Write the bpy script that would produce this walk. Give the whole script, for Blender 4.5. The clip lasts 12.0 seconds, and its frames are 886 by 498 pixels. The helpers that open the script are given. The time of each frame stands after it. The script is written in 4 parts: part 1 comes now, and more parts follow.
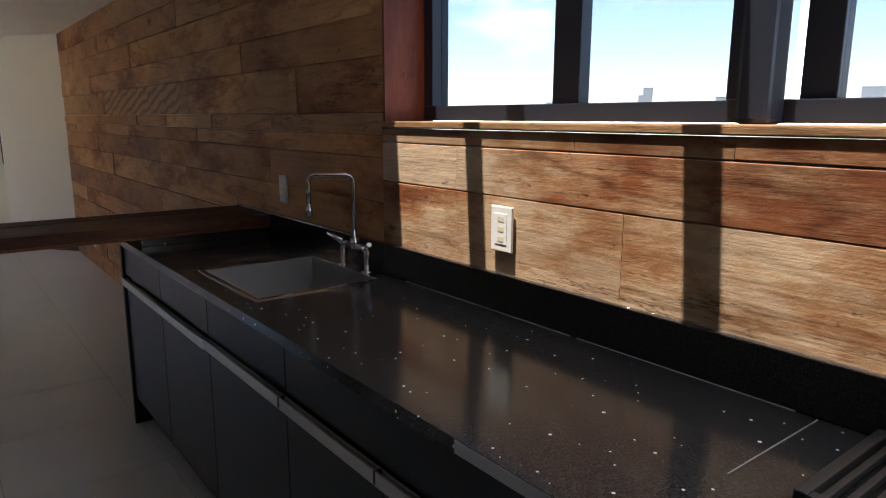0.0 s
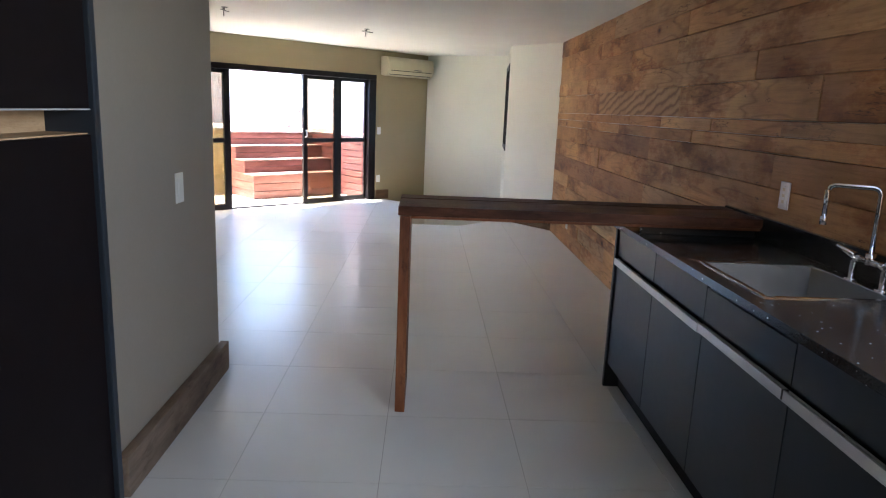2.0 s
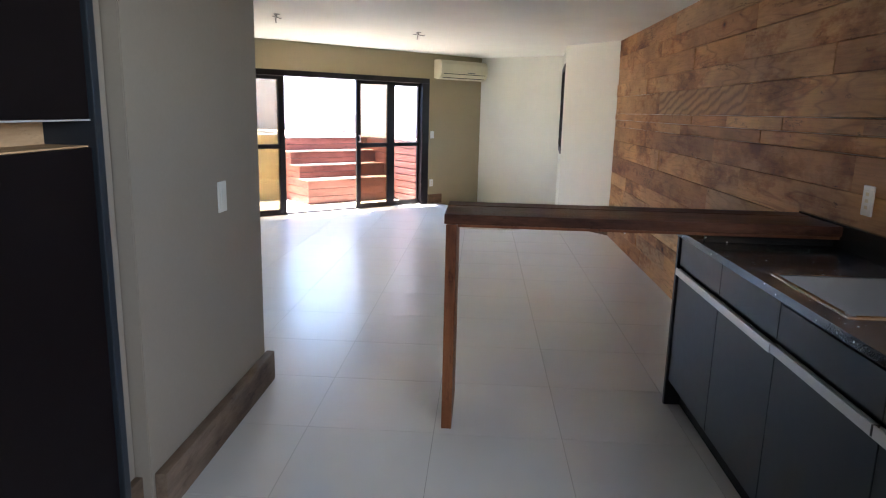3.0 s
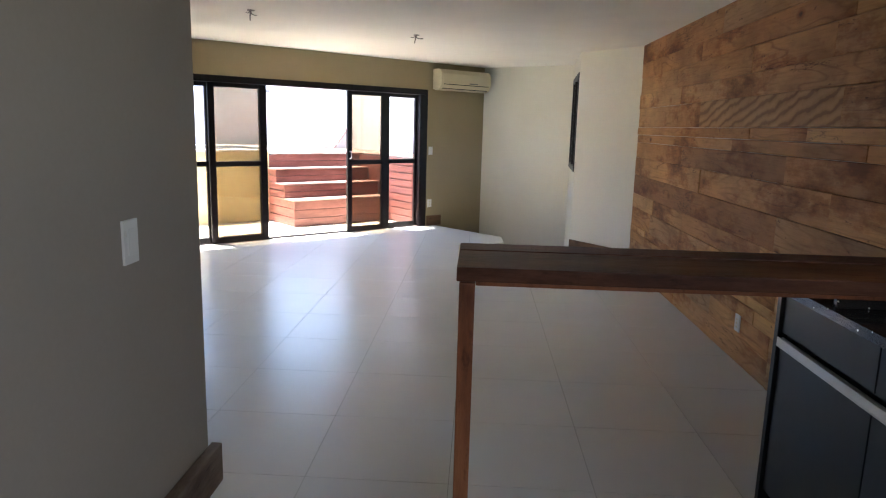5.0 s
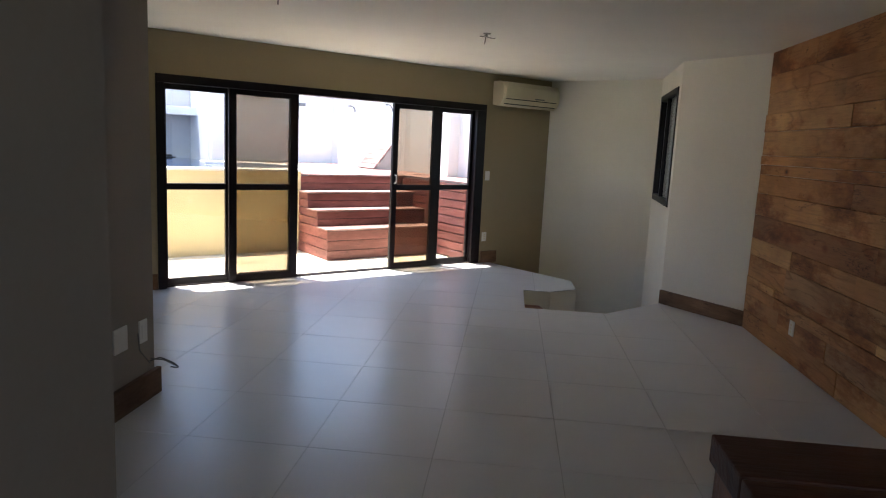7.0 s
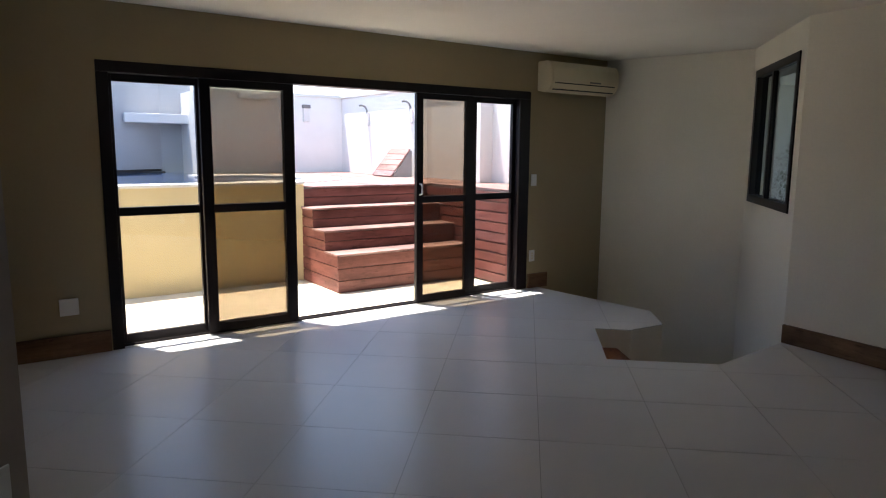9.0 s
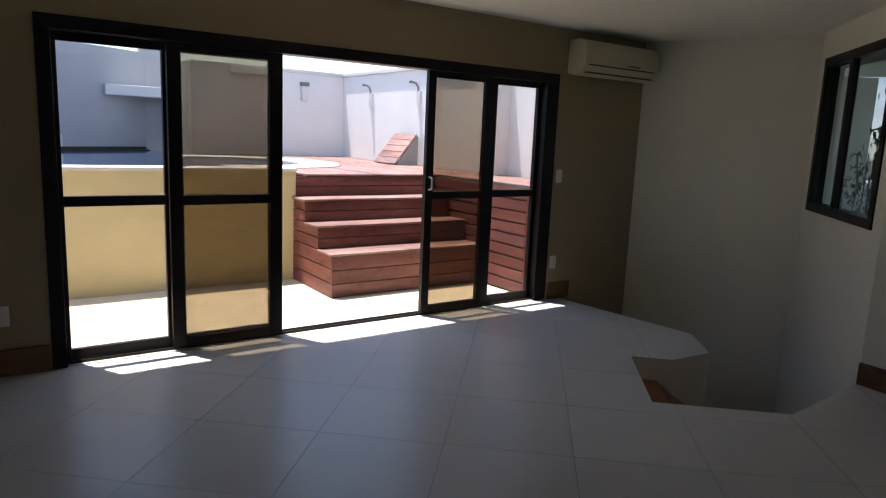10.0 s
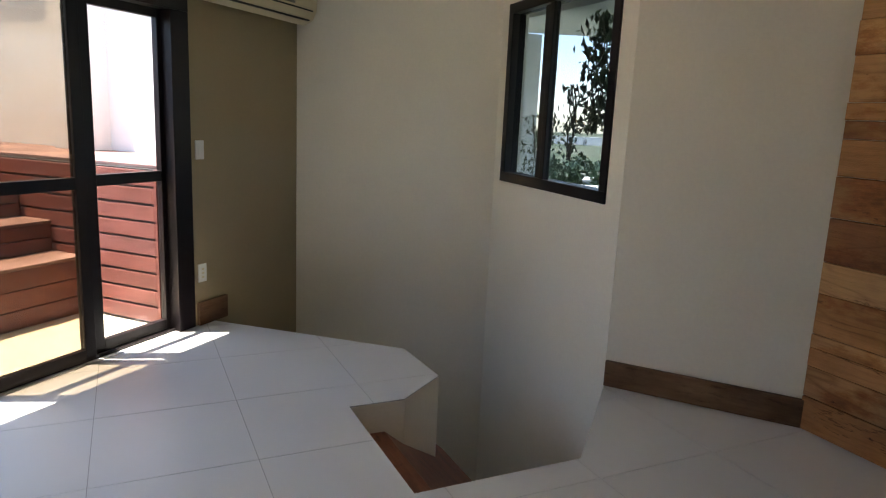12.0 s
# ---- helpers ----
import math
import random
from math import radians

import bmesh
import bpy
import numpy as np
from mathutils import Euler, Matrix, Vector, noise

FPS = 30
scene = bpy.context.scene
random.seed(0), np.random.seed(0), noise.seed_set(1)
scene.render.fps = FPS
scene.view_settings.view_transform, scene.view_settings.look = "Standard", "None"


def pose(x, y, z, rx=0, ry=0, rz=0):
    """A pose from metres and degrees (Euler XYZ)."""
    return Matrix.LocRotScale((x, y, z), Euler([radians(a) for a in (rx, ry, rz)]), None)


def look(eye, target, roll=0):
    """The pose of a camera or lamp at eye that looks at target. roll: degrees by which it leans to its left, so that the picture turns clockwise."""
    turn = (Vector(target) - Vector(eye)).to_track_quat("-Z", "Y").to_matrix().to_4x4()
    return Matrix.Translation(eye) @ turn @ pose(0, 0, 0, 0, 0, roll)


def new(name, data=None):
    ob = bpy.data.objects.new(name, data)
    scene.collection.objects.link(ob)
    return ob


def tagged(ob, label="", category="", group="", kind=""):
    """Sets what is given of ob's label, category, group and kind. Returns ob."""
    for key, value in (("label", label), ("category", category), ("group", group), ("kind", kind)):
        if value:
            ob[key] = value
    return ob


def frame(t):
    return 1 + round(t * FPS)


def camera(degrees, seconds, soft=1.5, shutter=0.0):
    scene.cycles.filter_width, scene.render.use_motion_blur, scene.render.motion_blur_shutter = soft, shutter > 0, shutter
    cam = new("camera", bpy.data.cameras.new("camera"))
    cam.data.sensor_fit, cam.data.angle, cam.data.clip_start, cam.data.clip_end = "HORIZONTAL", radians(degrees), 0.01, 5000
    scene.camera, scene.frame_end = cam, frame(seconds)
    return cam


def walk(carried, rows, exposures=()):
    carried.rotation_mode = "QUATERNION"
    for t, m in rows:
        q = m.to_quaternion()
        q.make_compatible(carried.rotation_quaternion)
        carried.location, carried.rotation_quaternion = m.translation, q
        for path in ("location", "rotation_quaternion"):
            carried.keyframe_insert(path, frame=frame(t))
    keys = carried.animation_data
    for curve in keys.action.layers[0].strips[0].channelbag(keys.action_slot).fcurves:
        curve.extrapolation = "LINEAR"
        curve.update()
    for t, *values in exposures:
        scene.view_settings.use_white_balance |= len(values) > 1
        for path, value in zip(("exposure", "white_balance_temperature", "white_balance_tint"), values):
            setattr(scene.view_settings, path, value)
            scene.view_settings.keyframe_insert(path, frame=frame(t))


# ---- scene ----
cam = camera(67.2, 12.0, 1.15)
PATH = [
    (0, (0.256, 0.494, 1.482), (1.462, 2.042, 1.098), 0.2),
    (0.3, (0.194, 0.461, 1.492), (1.08, 2.214, 1.115), 0.3),
    (0.5, (0.202, 0.464, 1.476), (0.936, 2.289, 1.113), -0.9),
    (1, (0.074, 0.43, 1.483), (0.488, 2.347, 1.09), -0.4),
    (1.5, (-0.031, 0.368, 1.48), (0.206, 2.307, 1.051), 2.5),
    (2, (-0.096, 0.34, 1.487), (-0.034, 2.296, 1.077), 2.4),
    (2.5, (-0.104, 0.362, 1.485), (-0.1, 2.315, 1.054), 2.2),
    (3, (-0.057, 0.486, 1.49), (-0.163, 2.441, 1.083), 1.4),
    (3.2, (-0.033, 0.54, 1.488), (-0.165, 2.503, 1.128), 1.6),
    (4.8, (-0.122, 1.282, 1.471), (-0.127, 3.24, 1.062), 1.4),
    (5, (-0.161, 1.443, 1.457), (-0.257, 3.407, 1.096), 1.5),
    (5.5, (-0.199, 1.756, 1.464), (-0.392, 3.716, 1.116), 3.0),
    (6, (-0.33, 2.122, 1.459), (-0.478, 4.092, 1.147), 2.2),
    (6.5, (-0.454, 2.465, 1.454), (-0.625, 4.432, 1.137), 1.5),
    (7, (-0.549, 2.86, 1.459), (-0.742, 4.827, 1.151), 2.8),
    (7.2, (-0.571, 2.998, 1.425), (-0.749, 4.968, 1.129), 2.4),
    (8.8, (-0.891, 4.307, 1.392), (-1.122, 6.269, 1.083), 2.5),
    (9, (-0.937, 4.469, 1.409), (-1.179, 6.431, 1.112), 0.5),
    (9.5, (-1.052, 4.879, 1.375), (-1.295, 6.841, 1.072), 1.1),
    (10, (-1.131, 5.299, 1.428), (-1.369, 7.255, 1.088), 2.5),
    (10.5, (-1.163, 5.685, 1.381), (-1.113, 7.651, 1.015), 1.3),
    (11, (-1.153, 6.121, 1.44), (-0.84, 8.065, 1.091), 3.5),
    (11.5, (-1.165, 6.509, 1.419), (-0.552, 8.384, 1.085), 2.3),
    (12, (-1.266, 6.92, 1.347), (-0.418, 8.691, 0.969), 2.6),
]
EXPOSURES = [(0.0, 2.6, 6600, 14), (0.2, 3.2, 6400, 13), (0.3, 3.5, 6250, 12), (0.5, 3.75, 6050, 11), (1.0, 4.1, 5800, 10), (1.5, 4.0, 5900, 10), (2.0, 3.83, 6100, 10), (3.0, 3.85, 6150, 10), (5.0, 3.42, 6350, 10), (6.0, 2.6, 6400, 10), (7.0, 2.27, 6400, 11), (9.0, 1.65, 6450, 12), (9.5, 1.65, 6450, 12), (10.0, 1.0, 6450, 12), (10.5, 1.05, 6400, 12), (11.0, 1.52, 6450, 12), (11.5, 1.9, 6550, 11), (12.0, 2.45, 6750, 10)]
walk(cam, [(t, look(eye, target, roll)) for t, eye, target, roll in PATH], EXPOSURES)

SUN_DIR = Vector((0.422, -0.137, -1.88)).normalized()      # the way the sunlight travels
sun = new("sun", bpy.data.lights.new("sun", "SUN"))
sun.data.energy, sun.data.angle, sun.data.color = 5.0, radians(0.55), (1.0, 0.95, 0.88)
sun.matrix_world = look((0, 0, 30), Vector((0, 0, 30)) + SUN_DIR)

world = bpy.data.worlds.new("world")
scene.world = world
world.use_nodes = True
wn, wl = world.node_tree.nodes, world.node_tree.links
wn.clear()
w_out, w_bg, w_sky = wn.new("ShaderNodeOutputWorld"), wn.new("ShaderNodeBackground"), wn.new("ShaderNodeTexSky")
w_sky.sky_type, w_sky.sun_disc = "NISHITA", False
w_sky.dust_density, w_sky.ozone_density = 0.5, 1.8
w_sky.sun_elevation = math.asin(-SUN_DIR.z)
w_sky.sun_rotation = math.atan2(-SUN_DIR.x, -SUN_DIR.y)
w_co, w_no, w_ra, w_mx = wn.new("ShaderNodeTexCoord"), wn.new("ShaderNodeTexNoise"), wn.new("ShaderNodeValToRGB"), wn.new("ShaderNodeMix")
w_map = wn.new("ShaderNodeMapping")
w_map.inputs["Scale"].default_value = (1, 1, 2.6)
w_no.inputs["Scale"].default_value, w_no.inputs["Detail"].default_value, w_no.inputs["Roughness"].default_value = 3.2, 9, 0.6
w_ra.color_ramp.elements[0].position, w_ra.color_ramp.elements[1].position = 0.52, 0.74
w_mx.data_type = "RGBA"
w_mx.inputs["B"].default_value = (8.5, 8.9, 9.4, 1)
wl.new(w_co.outputs["Generated"], w_map.inputs["Vector"])
wl.new(w_map.outputs["Vector"], w_no.inputs["Vector"])
wl.new(w_no.outputs["Fac"], w_ra.inputs["Fac"])
wl.new(w_ra.outputs["Color"], w_mx.inputs["Factor"])
wl.new(w_sky.outputs["Color"], w_mx.inputs["A"])
wl.new(w_mx.outputs["Result"], w_bg.inputs["Color"])
wl.new(w_bg.outputs["Background"], w_out.inputs["Surface"])
w_bg.inputs["Strength"].default_value = 0.15

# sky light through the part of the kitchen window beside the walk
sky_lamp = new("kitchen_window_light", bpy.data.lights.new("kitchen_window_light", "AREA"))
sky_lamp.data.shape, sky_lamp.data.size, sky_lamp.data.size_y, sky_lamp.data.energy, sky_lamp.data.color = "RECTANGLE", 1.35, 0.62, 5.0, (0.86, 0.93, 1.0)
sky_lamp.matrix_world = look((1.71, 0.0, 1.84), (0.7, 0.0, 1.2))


# ---- materials ----
def mat_base(name, rough=0.6, metal=0.0, spec=0.5):
    m = bpy.data.materials.new(name)
    m.use_nodes = True
    nt = m.node_tree
    b = nt.nodes["Principled BSDF"]
    b.inputs["Roughness"].default_value = rough
    b.inputs["Metallic"].default_value = metal
    b.inputs["Specular IOR Level"].default_value = spec
    return m, nt, b


def noise_tex(nt, scale, detail=6, rough=0.55, stretch=(1, 1, 1), coord="Object", shift=None):
    co = nt.nodes.new("ShaderNodeTexCoord")
    mp = nt.nodes.new("ShaderNodeMapping")
    mp.inputs["Scale"].default_value = stretch
    no = nt.nodes.new("ShaderNodeTexNoise")
    no.inputs["Scale"].default_value, no.inputs["Detail"].default_value, no.inputs["Roughness"].default_value = scale, detail, rough
    nt.links.new(co.outputs[coord], mp.inputs["Vector"])
    if shift:
        nt.links.new(shift, mp.inputs["Location"])
    nt.links.new(mp.outputs["Vector"], no.inputs["Vector"])
    return no.outputs["Fac"]


def ramp(nt, fac, stops):
    r = nt.nodes.new("ShaderNodeValToRGB")
    e = r.color_ramp.elements
    while len(e) < len(stops):
        e.new(0.5)
    for el, (p, c) in zip(e, stops):
        el.position, el.color = p, (*c, 1)
    nt.links.new(fac, r.inputs["Fac"])
    return r.outputs["Color"]


def mix(nt, fac, a, b, mode="MIX"):
    n = nt.nodes.new("ShaderNodeMix")
    n.data_type, n.blend_type = "RGBA", mode
    for sock, v in (("Factor", fac), ("A", a), ("B", b)):
        if isinstance(v, (int, float)):
            n.inputs[sock].default_value = v
        elif isinstance(v, tuple):
            n.inputs[sock].default_value = (*v, 1)
        else:
            nt.links.new(v, n.inputs[sock])
    return n.outputs["Result"]


def math_node(nt, op, a, b):
    n = nt.nodes.new("ShaderNodeMath")
    n.operation = op
    for i, v in enumerate((a, b)):
        if isinstance(v, (int, float)):
            n.inputs[i].default_value = v
        else:
            nt.links.new(v, n.inputs[i])
    return n.outputs[0]


def bump(nt, b, height, strength=0.3, dist=0.004):
    n = nt.nodes.new("ShaderNodeBump")
    n.inputs["Strength"].default_value, n.inputs["Distance"].default_value = strength, dist
    nt.links.new(height, n.inputs["Height"])
    nt.links.new(n.outputs["Normal"], b.inputs["Normal"])


def rand(nt):
    return nt.nodes.new("ShaderNodeObjectInfo").outputs["Random"]


def plaster(name, col, dirt=0.06, rough=0.75):
    m, nt, b = mat_base(name, rough, spec=0.3)
    a = noise_tex(nt, 1.3, 5)
    f = noise_tex(nt, 60, 4)
    c = ramp(nt, a, ((0.3, tuple(x * (1 - dirt) for x in col)), (0.7, col)))
    nt.links.new(mix(nt, 0.05, c, ramp(nt, f, ((0.3, (0.3, 0.3, 0.3)), (0.7, (1, 1, 1)))), "MULTIPLY"), b.inputs["Base Color"])
    bump(nt, b, f, 0.12, 0.002)
    return m


def painted(name, col, rough=0.4, metal=0.0, wear=0.15, spec=0.5):
    m, nt, b = mat_base(name, rough, metal, spec)
    a = noise_tex(nt, 7, 7)
    nt.links.new(ramp(nt, a, ((0.3, tuple(x * (1 - wear) for x in col)), (0.7, col))), b.inputs["Base Color"])
    r = ramp(nt, noise_tex(nt, 25, 5), ((0.3, (rough * 0.97,) * 3), (0.7, (min(1, rough * 1.03),) * 3)))
    nt.links.new(r, b.inputs["Roughness"])
    return m


def wood(name, dark, mid, light, axis=1, rough=0.6, strength=0.5, tone=0.5, fine=70, spec=0.35, knots=0.0):
    """Sawn wood with the grain along one object axis, each piece with its own tone."""
    m, nt, b = mat_base(name, rough, spec=spec)
    rn = rand(nt)
    mul = nt.nodes.new("ShaderNodeVectorMath")
    mul.operation = "SCALE"
    mul.inputs[0].default_value = (37.0, 53.0, 29.0)
    nt.links.new(rn, mul.inputs["Scale"])
    sh = mul.outputs[0]

    def along(s):
        st = [1.0, 1.0, 1.0]
        st[axis] = s
        return tuple(st)

    big = noise_tex(nt, 7.0, 9, 0.68, along(0.22), "Object", sh)
    fineg = noise_tex(nt, fine, 6, 0.65, along(0.06), "Object", sh)
    blot = noise_tex(nt, 3.4, 8, 0.66, along(0.55), "Object", sh)
    pores = noise_tex(nt, 22, 6, 0.7, along(0.32), "Object", sh)
    c = ramp(nt, big, ((0.3, dark), (0.5, mid), (0.7, light)))
    c = mix(nt, 0.28, c, ramp(nt, fineg, ((0.34, (0.45, 0.36, 0.3)), (0.58, (1, 1, 1)))), "MULTIPLY")
    c = mix(nt, 0.6, c, ramp(nt, blot, ((0.34, (0.34, 0.24, 0.18)), (0.47, (0.85, 0.8, 0.76)), (0.62, (1.08, 1.06, 1.02)))), "MULTIPLY")
    c = mix(nt, 0.6, c, ramp(nt, pores, ((0.32, (0.2, 0.12, 0.08)), (0.43, (1, 1, 1)))), "MULTIPLY")
    if knots:
        vo = nt.nodes.new("ShaderNodeTexVoronoi")
        vo.inputs["Scale"].default_value = knots
        co, mp = nt.nodes.new("ShaderNodeTexCoord"), nt.nodes.new("ShaderNodeMapping")
        mp.inputs["Scale"].default_value = along(0.5)
        nt.links.new(co.outputs["Object"], mp.inputs["Vector"])
        nt.links.new(sh, mp.inputs["Location"])
        nt.links.new(mp.outputs["Vector"], vo.inputs["Vector"])
        c = mix(nt, 1.0, c, ramp(nt, vo.outputs["Distance"], ((0.05, (0.12, 0.07, 0.05)), (0.11, (1, 1, 1)))), "MULTIPLY")
    lo, hi = 1 - tone, 1 + tone * 0.3
    c = mix(nt, 1.0, c, ramp(nt, rn, ((0.0, (lo, lo * 0.95, lo * 0.9)), (0.45, (1, 0.97, 0.93)), (0.8, (hi, hi, hi)), (1.0, (lo * 1.15, lo * 1.2, lo * 1.3)))), "MULTIPLY")
    nt.links.new(c, b.inputs["Base Color"])
    bump(nt, b, math_node(nt, "ADD", fineg, math_node(nt, "MULTIPLY", pores, 1.5)), strength, 0.004)
    return m


def reclaimed(name, tones, stain, stain_amount, rings_amount, reach=0.0, relief_amount=0.4, axis=1):
    """Old barn boards: each its own tone, with ring grain, cracks, pits, knots and dark stains."""
    m, nt, b = mat_base(name, 0.62, spec=0.28)
    rn = rand(nt)
    mul = nt.nodes.new("ShaderNodeVectorMath")
    mul.operation = "SCALE"
    mul.inputs[0].default_value = (37.0, 53.0, 29.0)
    nt.links.new(rn, mul.inputs["Scale"])
    sh = mul.outputs[0]
    st = lambda s: tuple(s if k == axis else 1.0 for k in range(3))
    c = ramp(nt, rn, tuple((k / (len(tones) - 1), t) for k, t in enumerate(tones)))
    soft = noise_tex(nt, 2.6, 8, 0.62, st(0.5), "Object", sh)
    c = mix(nt, 1.0, c, ramp(nt, soft, ((0.32, (0.62, 0.55, 0.5)), (0.5, (0.95, 0.93, 0.9)), (0.68, (1.22, 1.2, 1.16)))), "MULTIPLY")
    field = noise_tex(nt, 3.2, 3, 0.5, st(0.16), "Object", sh)
    rings = math_node(nt, "PINGPONG", math_node(nt, "MULTIPLY", field, 26.0), 1.0)
    where = ramp(nt, noise_tex(nt, 1.5, 4, 0.6, st(0.7), "Object", sh), ((0.42, (0, 0, 0)), (0.6, (rings_amount,) * 3)))
    c = mix(nt, where, c, mix(nt, 1.0, c, ramp(nt, rings, ((0.0, (0.42, 0.3, 0.22)), (0.35, (1, 1, 1)), (1.0, (1.08, 1.06, 1.03)))), "MULTIPLY"))
    grain = noise_tex(nt, 75, 6, 0.7, st(0.05), "Object", sh)
    c = mix(nt, 0.32, c, ramp(nt, grain, ((0.33, (0.36, 0.27, 0.2)), (0.52, (1, 1, 1)), (0.75, (1.15, 1.14, 1.1)))), "MULTIPLY")
    spot = noise_tex(nt, 2.1, 9, 0.7, st(0.42), "Object", sh)
    c = mix(nt, stain_amount, c, ramp(nt, spot, ((0.36 + reach, stain), (0.44 + reach, (0.74, 0.58, 0.45)), (0.49 + reach, (1, 1, 1)))), "MULTIPLY")
    crack = noise_tex(nt, 5.0, 6, 0.7, st(0.13), "Object", sh)
    line = ramp(nt, crack, ((0.352, (1, 1, 1)), (0.362, (0.14, 0.08, 0.05)), (0.372, (1, 1, 1))))
    c = mix(nt, 0.8, c, line, "MULTIPLY")
    pits = noise_tex(nt, 26, 5, 0.7, st(0.4), "Object", sh)
    c = mix(nt, 0.8, c, ramp(nt, pits, ((0.29, (0.12, 0.07, 0.045)), (0.37, (1, 1, 1)))), "MULTIPLY")
    vo = nt.nodes.new("ShaderNodeTexVoronoi")
    vo.inputs["Scale"].default_value = 2.6
    co, mp = nt.nodes.new("ShaderNodeTexCoord"), nt.nodes.new("ShaderNodeMapping")
    mp.inputs["Scale"].default_value = st(0.6)
    nt.links.new(co.outputs["Object"], mp.inputs["Vector"])
    nt.links.new(sh, mp.inputs["Location"])
    nt.links.new(mp.outputs["Vector"], vo.inputs["Vector"])
    c = mix(nt, 0.9, c, ramp(nt, vo.outputs["Distance"], ((0.025, (0.08, 0.05, 0.035)), (0.05, (0.6, 0.42, 0.3)), (0.1, (1, 1, 1)))), "MULTIPLY")
    nt.links.new(c, b.inputs["Base Color"])
    relief = math_node(nt, "ADD", math_node(nt, "MULTIPLY", pits, 1.2), math_node(nt, "ADD", grain, math_node(nt, "MULTIPLY", spot, 2.0)))
    bump(nt, b, relief, relief_amount, 0.005)
    return m


M_WALL = plaster("white_wall_paint", (0.88, 0.84, 0.735))
M_TAUPE = plaster("taupe_wall_paint", (0.37, 0.297, 0.178))
# darker than the white walls: the weak light there is put into the colour
M_PART = plaster("dimmed_wall_paint", (0.325, 0.284, 0.24))
M_CEIL = plaster("ceiling_paint", (0.84, 0.815, 0.75))
M_TERR = plaster("terrace_wall_paint", (0.82, 0.81, 0.79), 0.08)
# terrace paint darkened to carry the shade on the pool walls
M_POOLW = plaster("shaded_terrace_paint", (0.46, 0.465, 0.48), 0.12)
M_YELLOW = plaster("yellow_render", (0.68, 0.56, 0.33), 0.16, 0.85)
M_TILE, nt, b = mat_base("satin_floor_tile", 0.3, spec=0.42)
tc = ramp(nt, noise_tex(nt, 1.6, 3), ((0.3, (0.61, 0.607, 0.60)), (0.7, (0.65, 0.647, 0.64))))
nt.links.new(mix(nt, 1.0, tc, ramp(nt, rand(nt), ((0, (0.98, 0.98, 0.98)), (1, (1.0, 1.0, 1.0)))), "MULTIPLY"), b.inputs["Base Color"])
M_GROUT = painted("grey_grout", (0.40, 0.395, 0.385), 0.95, 0.0, 0.1, 0.02)
M_PAVE = plaster("terrace_paving", (0.77, 0.69, 0.53), 0.1, 0.8)
M_BARN = reclaimed("reclaimed_wall_wood", ((0.38, 0.177, 0.065), (0.589, 0.32, 0.129), (0.437, 0.216, 0.084), (0.665, 0.398, 0.179), (0.314, 0.143, 0.057), (0.551, 0.285, 0.106), (0.418, 0.251, 0.125), (0.627, 0.355, 0.144)), (0.30, 0.19, 0.11), 0.9, 0.6)
M_BARNL = reclaimed("sandy_reclaimed_wood", ((0.35, 0.20, 0.11), (0.47, 0.34, 0.225), (0.50, 0.37, 0.25), (0.42, 0.275, 0.165), (0.51, 0.385, 0.27)), (0.42, 0.17, 0.075), 0.95, 0.7, 0.035, 0.32)
M_STREAK, nt, b = mat_base("slanting_grain_wood", 0.62, spec=0.28)
co, mp, wv = nt.nodes.new("ShaderNodeTexCoord"), nt.nodes.new("ShaderNodeMapping"), nt.nodes.new("ShaderNodeTexWave")
mp.inputs["Rotation"].default_value, mp.inputs["Scale"].default_value = (radians(-74), 0, 0), (1, 1, 1)
wv.wave_type, wv.bands_direction = "BANDS", "Y"
wv.inputs["Scale"].default_value, wv.inputs["Distortion"].default_value, wv.inputs["Detail"].default_value, wv.inputs["Detail Scale"].default_value = 4.6, 4.5, 5.0, 1.4
nt.links.new(co.outputs["Object"], mp.inputs["Vector"])
nt.links.new(mp.outputs["Vector"], wv.inputs["Vector"])
sc = ramp(nt, wv.outputs["Fac"], ((0.08, (0.27, 0.135, 0.058)), (0.3, (0.42, 0.225, 0.095)), (0.9, (0.50, 0.285, 0.125))))
sc = mix(nt, 0.6, sc, ramp(nt, noise_tex(nt, 3.0, 8, 0.65, (1, 0.4, 1)), ((0.35, (0.5, 0.4, 0.33)), (0.55, (1, 1, 1)))), "MULTIPLY")
nt.links.new(sc, b.inputs["Base Color"])
bump(nt, b, wv.outputs["Fac"], 0.5, 0.006)
M_BASEW = wood("baseboard_wood", (0.14, 0.075, 0.035), (0.30, 0.175, 0.085), (0.40, 0.26, 0.14), 1, 0.6, 0.5, 0.2)
M_BASEX = wood("baseboard_wood_x", (0.085, 0.043, 0.021), (0.185, 0.105, 0.056), (0.26, 0.16, 0.09), 0, 0.6, 0.4, 0.2)
M_BASEG = wood("dusty_baseboard_wood", (0.10, 0.07, 0.05), (0.19, 0.14, 0.105), (0.27, 0.205, 0.155), 0, 0.65, 0.5, 0.2)
M_BAR = wood("dark_bar_wood", (0.044, 0.0155, 0.009), (0.096, 0.037, 0.02), (0.155, 0.067, 0.037), 0, 0.48, 0.45, 0.15, 70, 0.2)
M_LEG = wood("reddish_leg_wood", (0.11, 0.037, 0.016), (0.23, 0.083, 0.035), (0.33, 0.135, 0.058), 2, 0.45, 0.45, 0.15)
M_RED = wood("red_stained_wood", (0.13, 0.022, 0.009), (0.21, 0.042, 0.016), (0.30, 0.085, 0.034), 2, 0.45, 0.3, 0.1, 40)
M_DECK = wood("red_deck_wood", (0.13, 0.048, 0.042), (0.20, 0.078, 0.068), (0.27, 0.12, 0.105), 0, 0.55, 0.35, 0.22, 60)
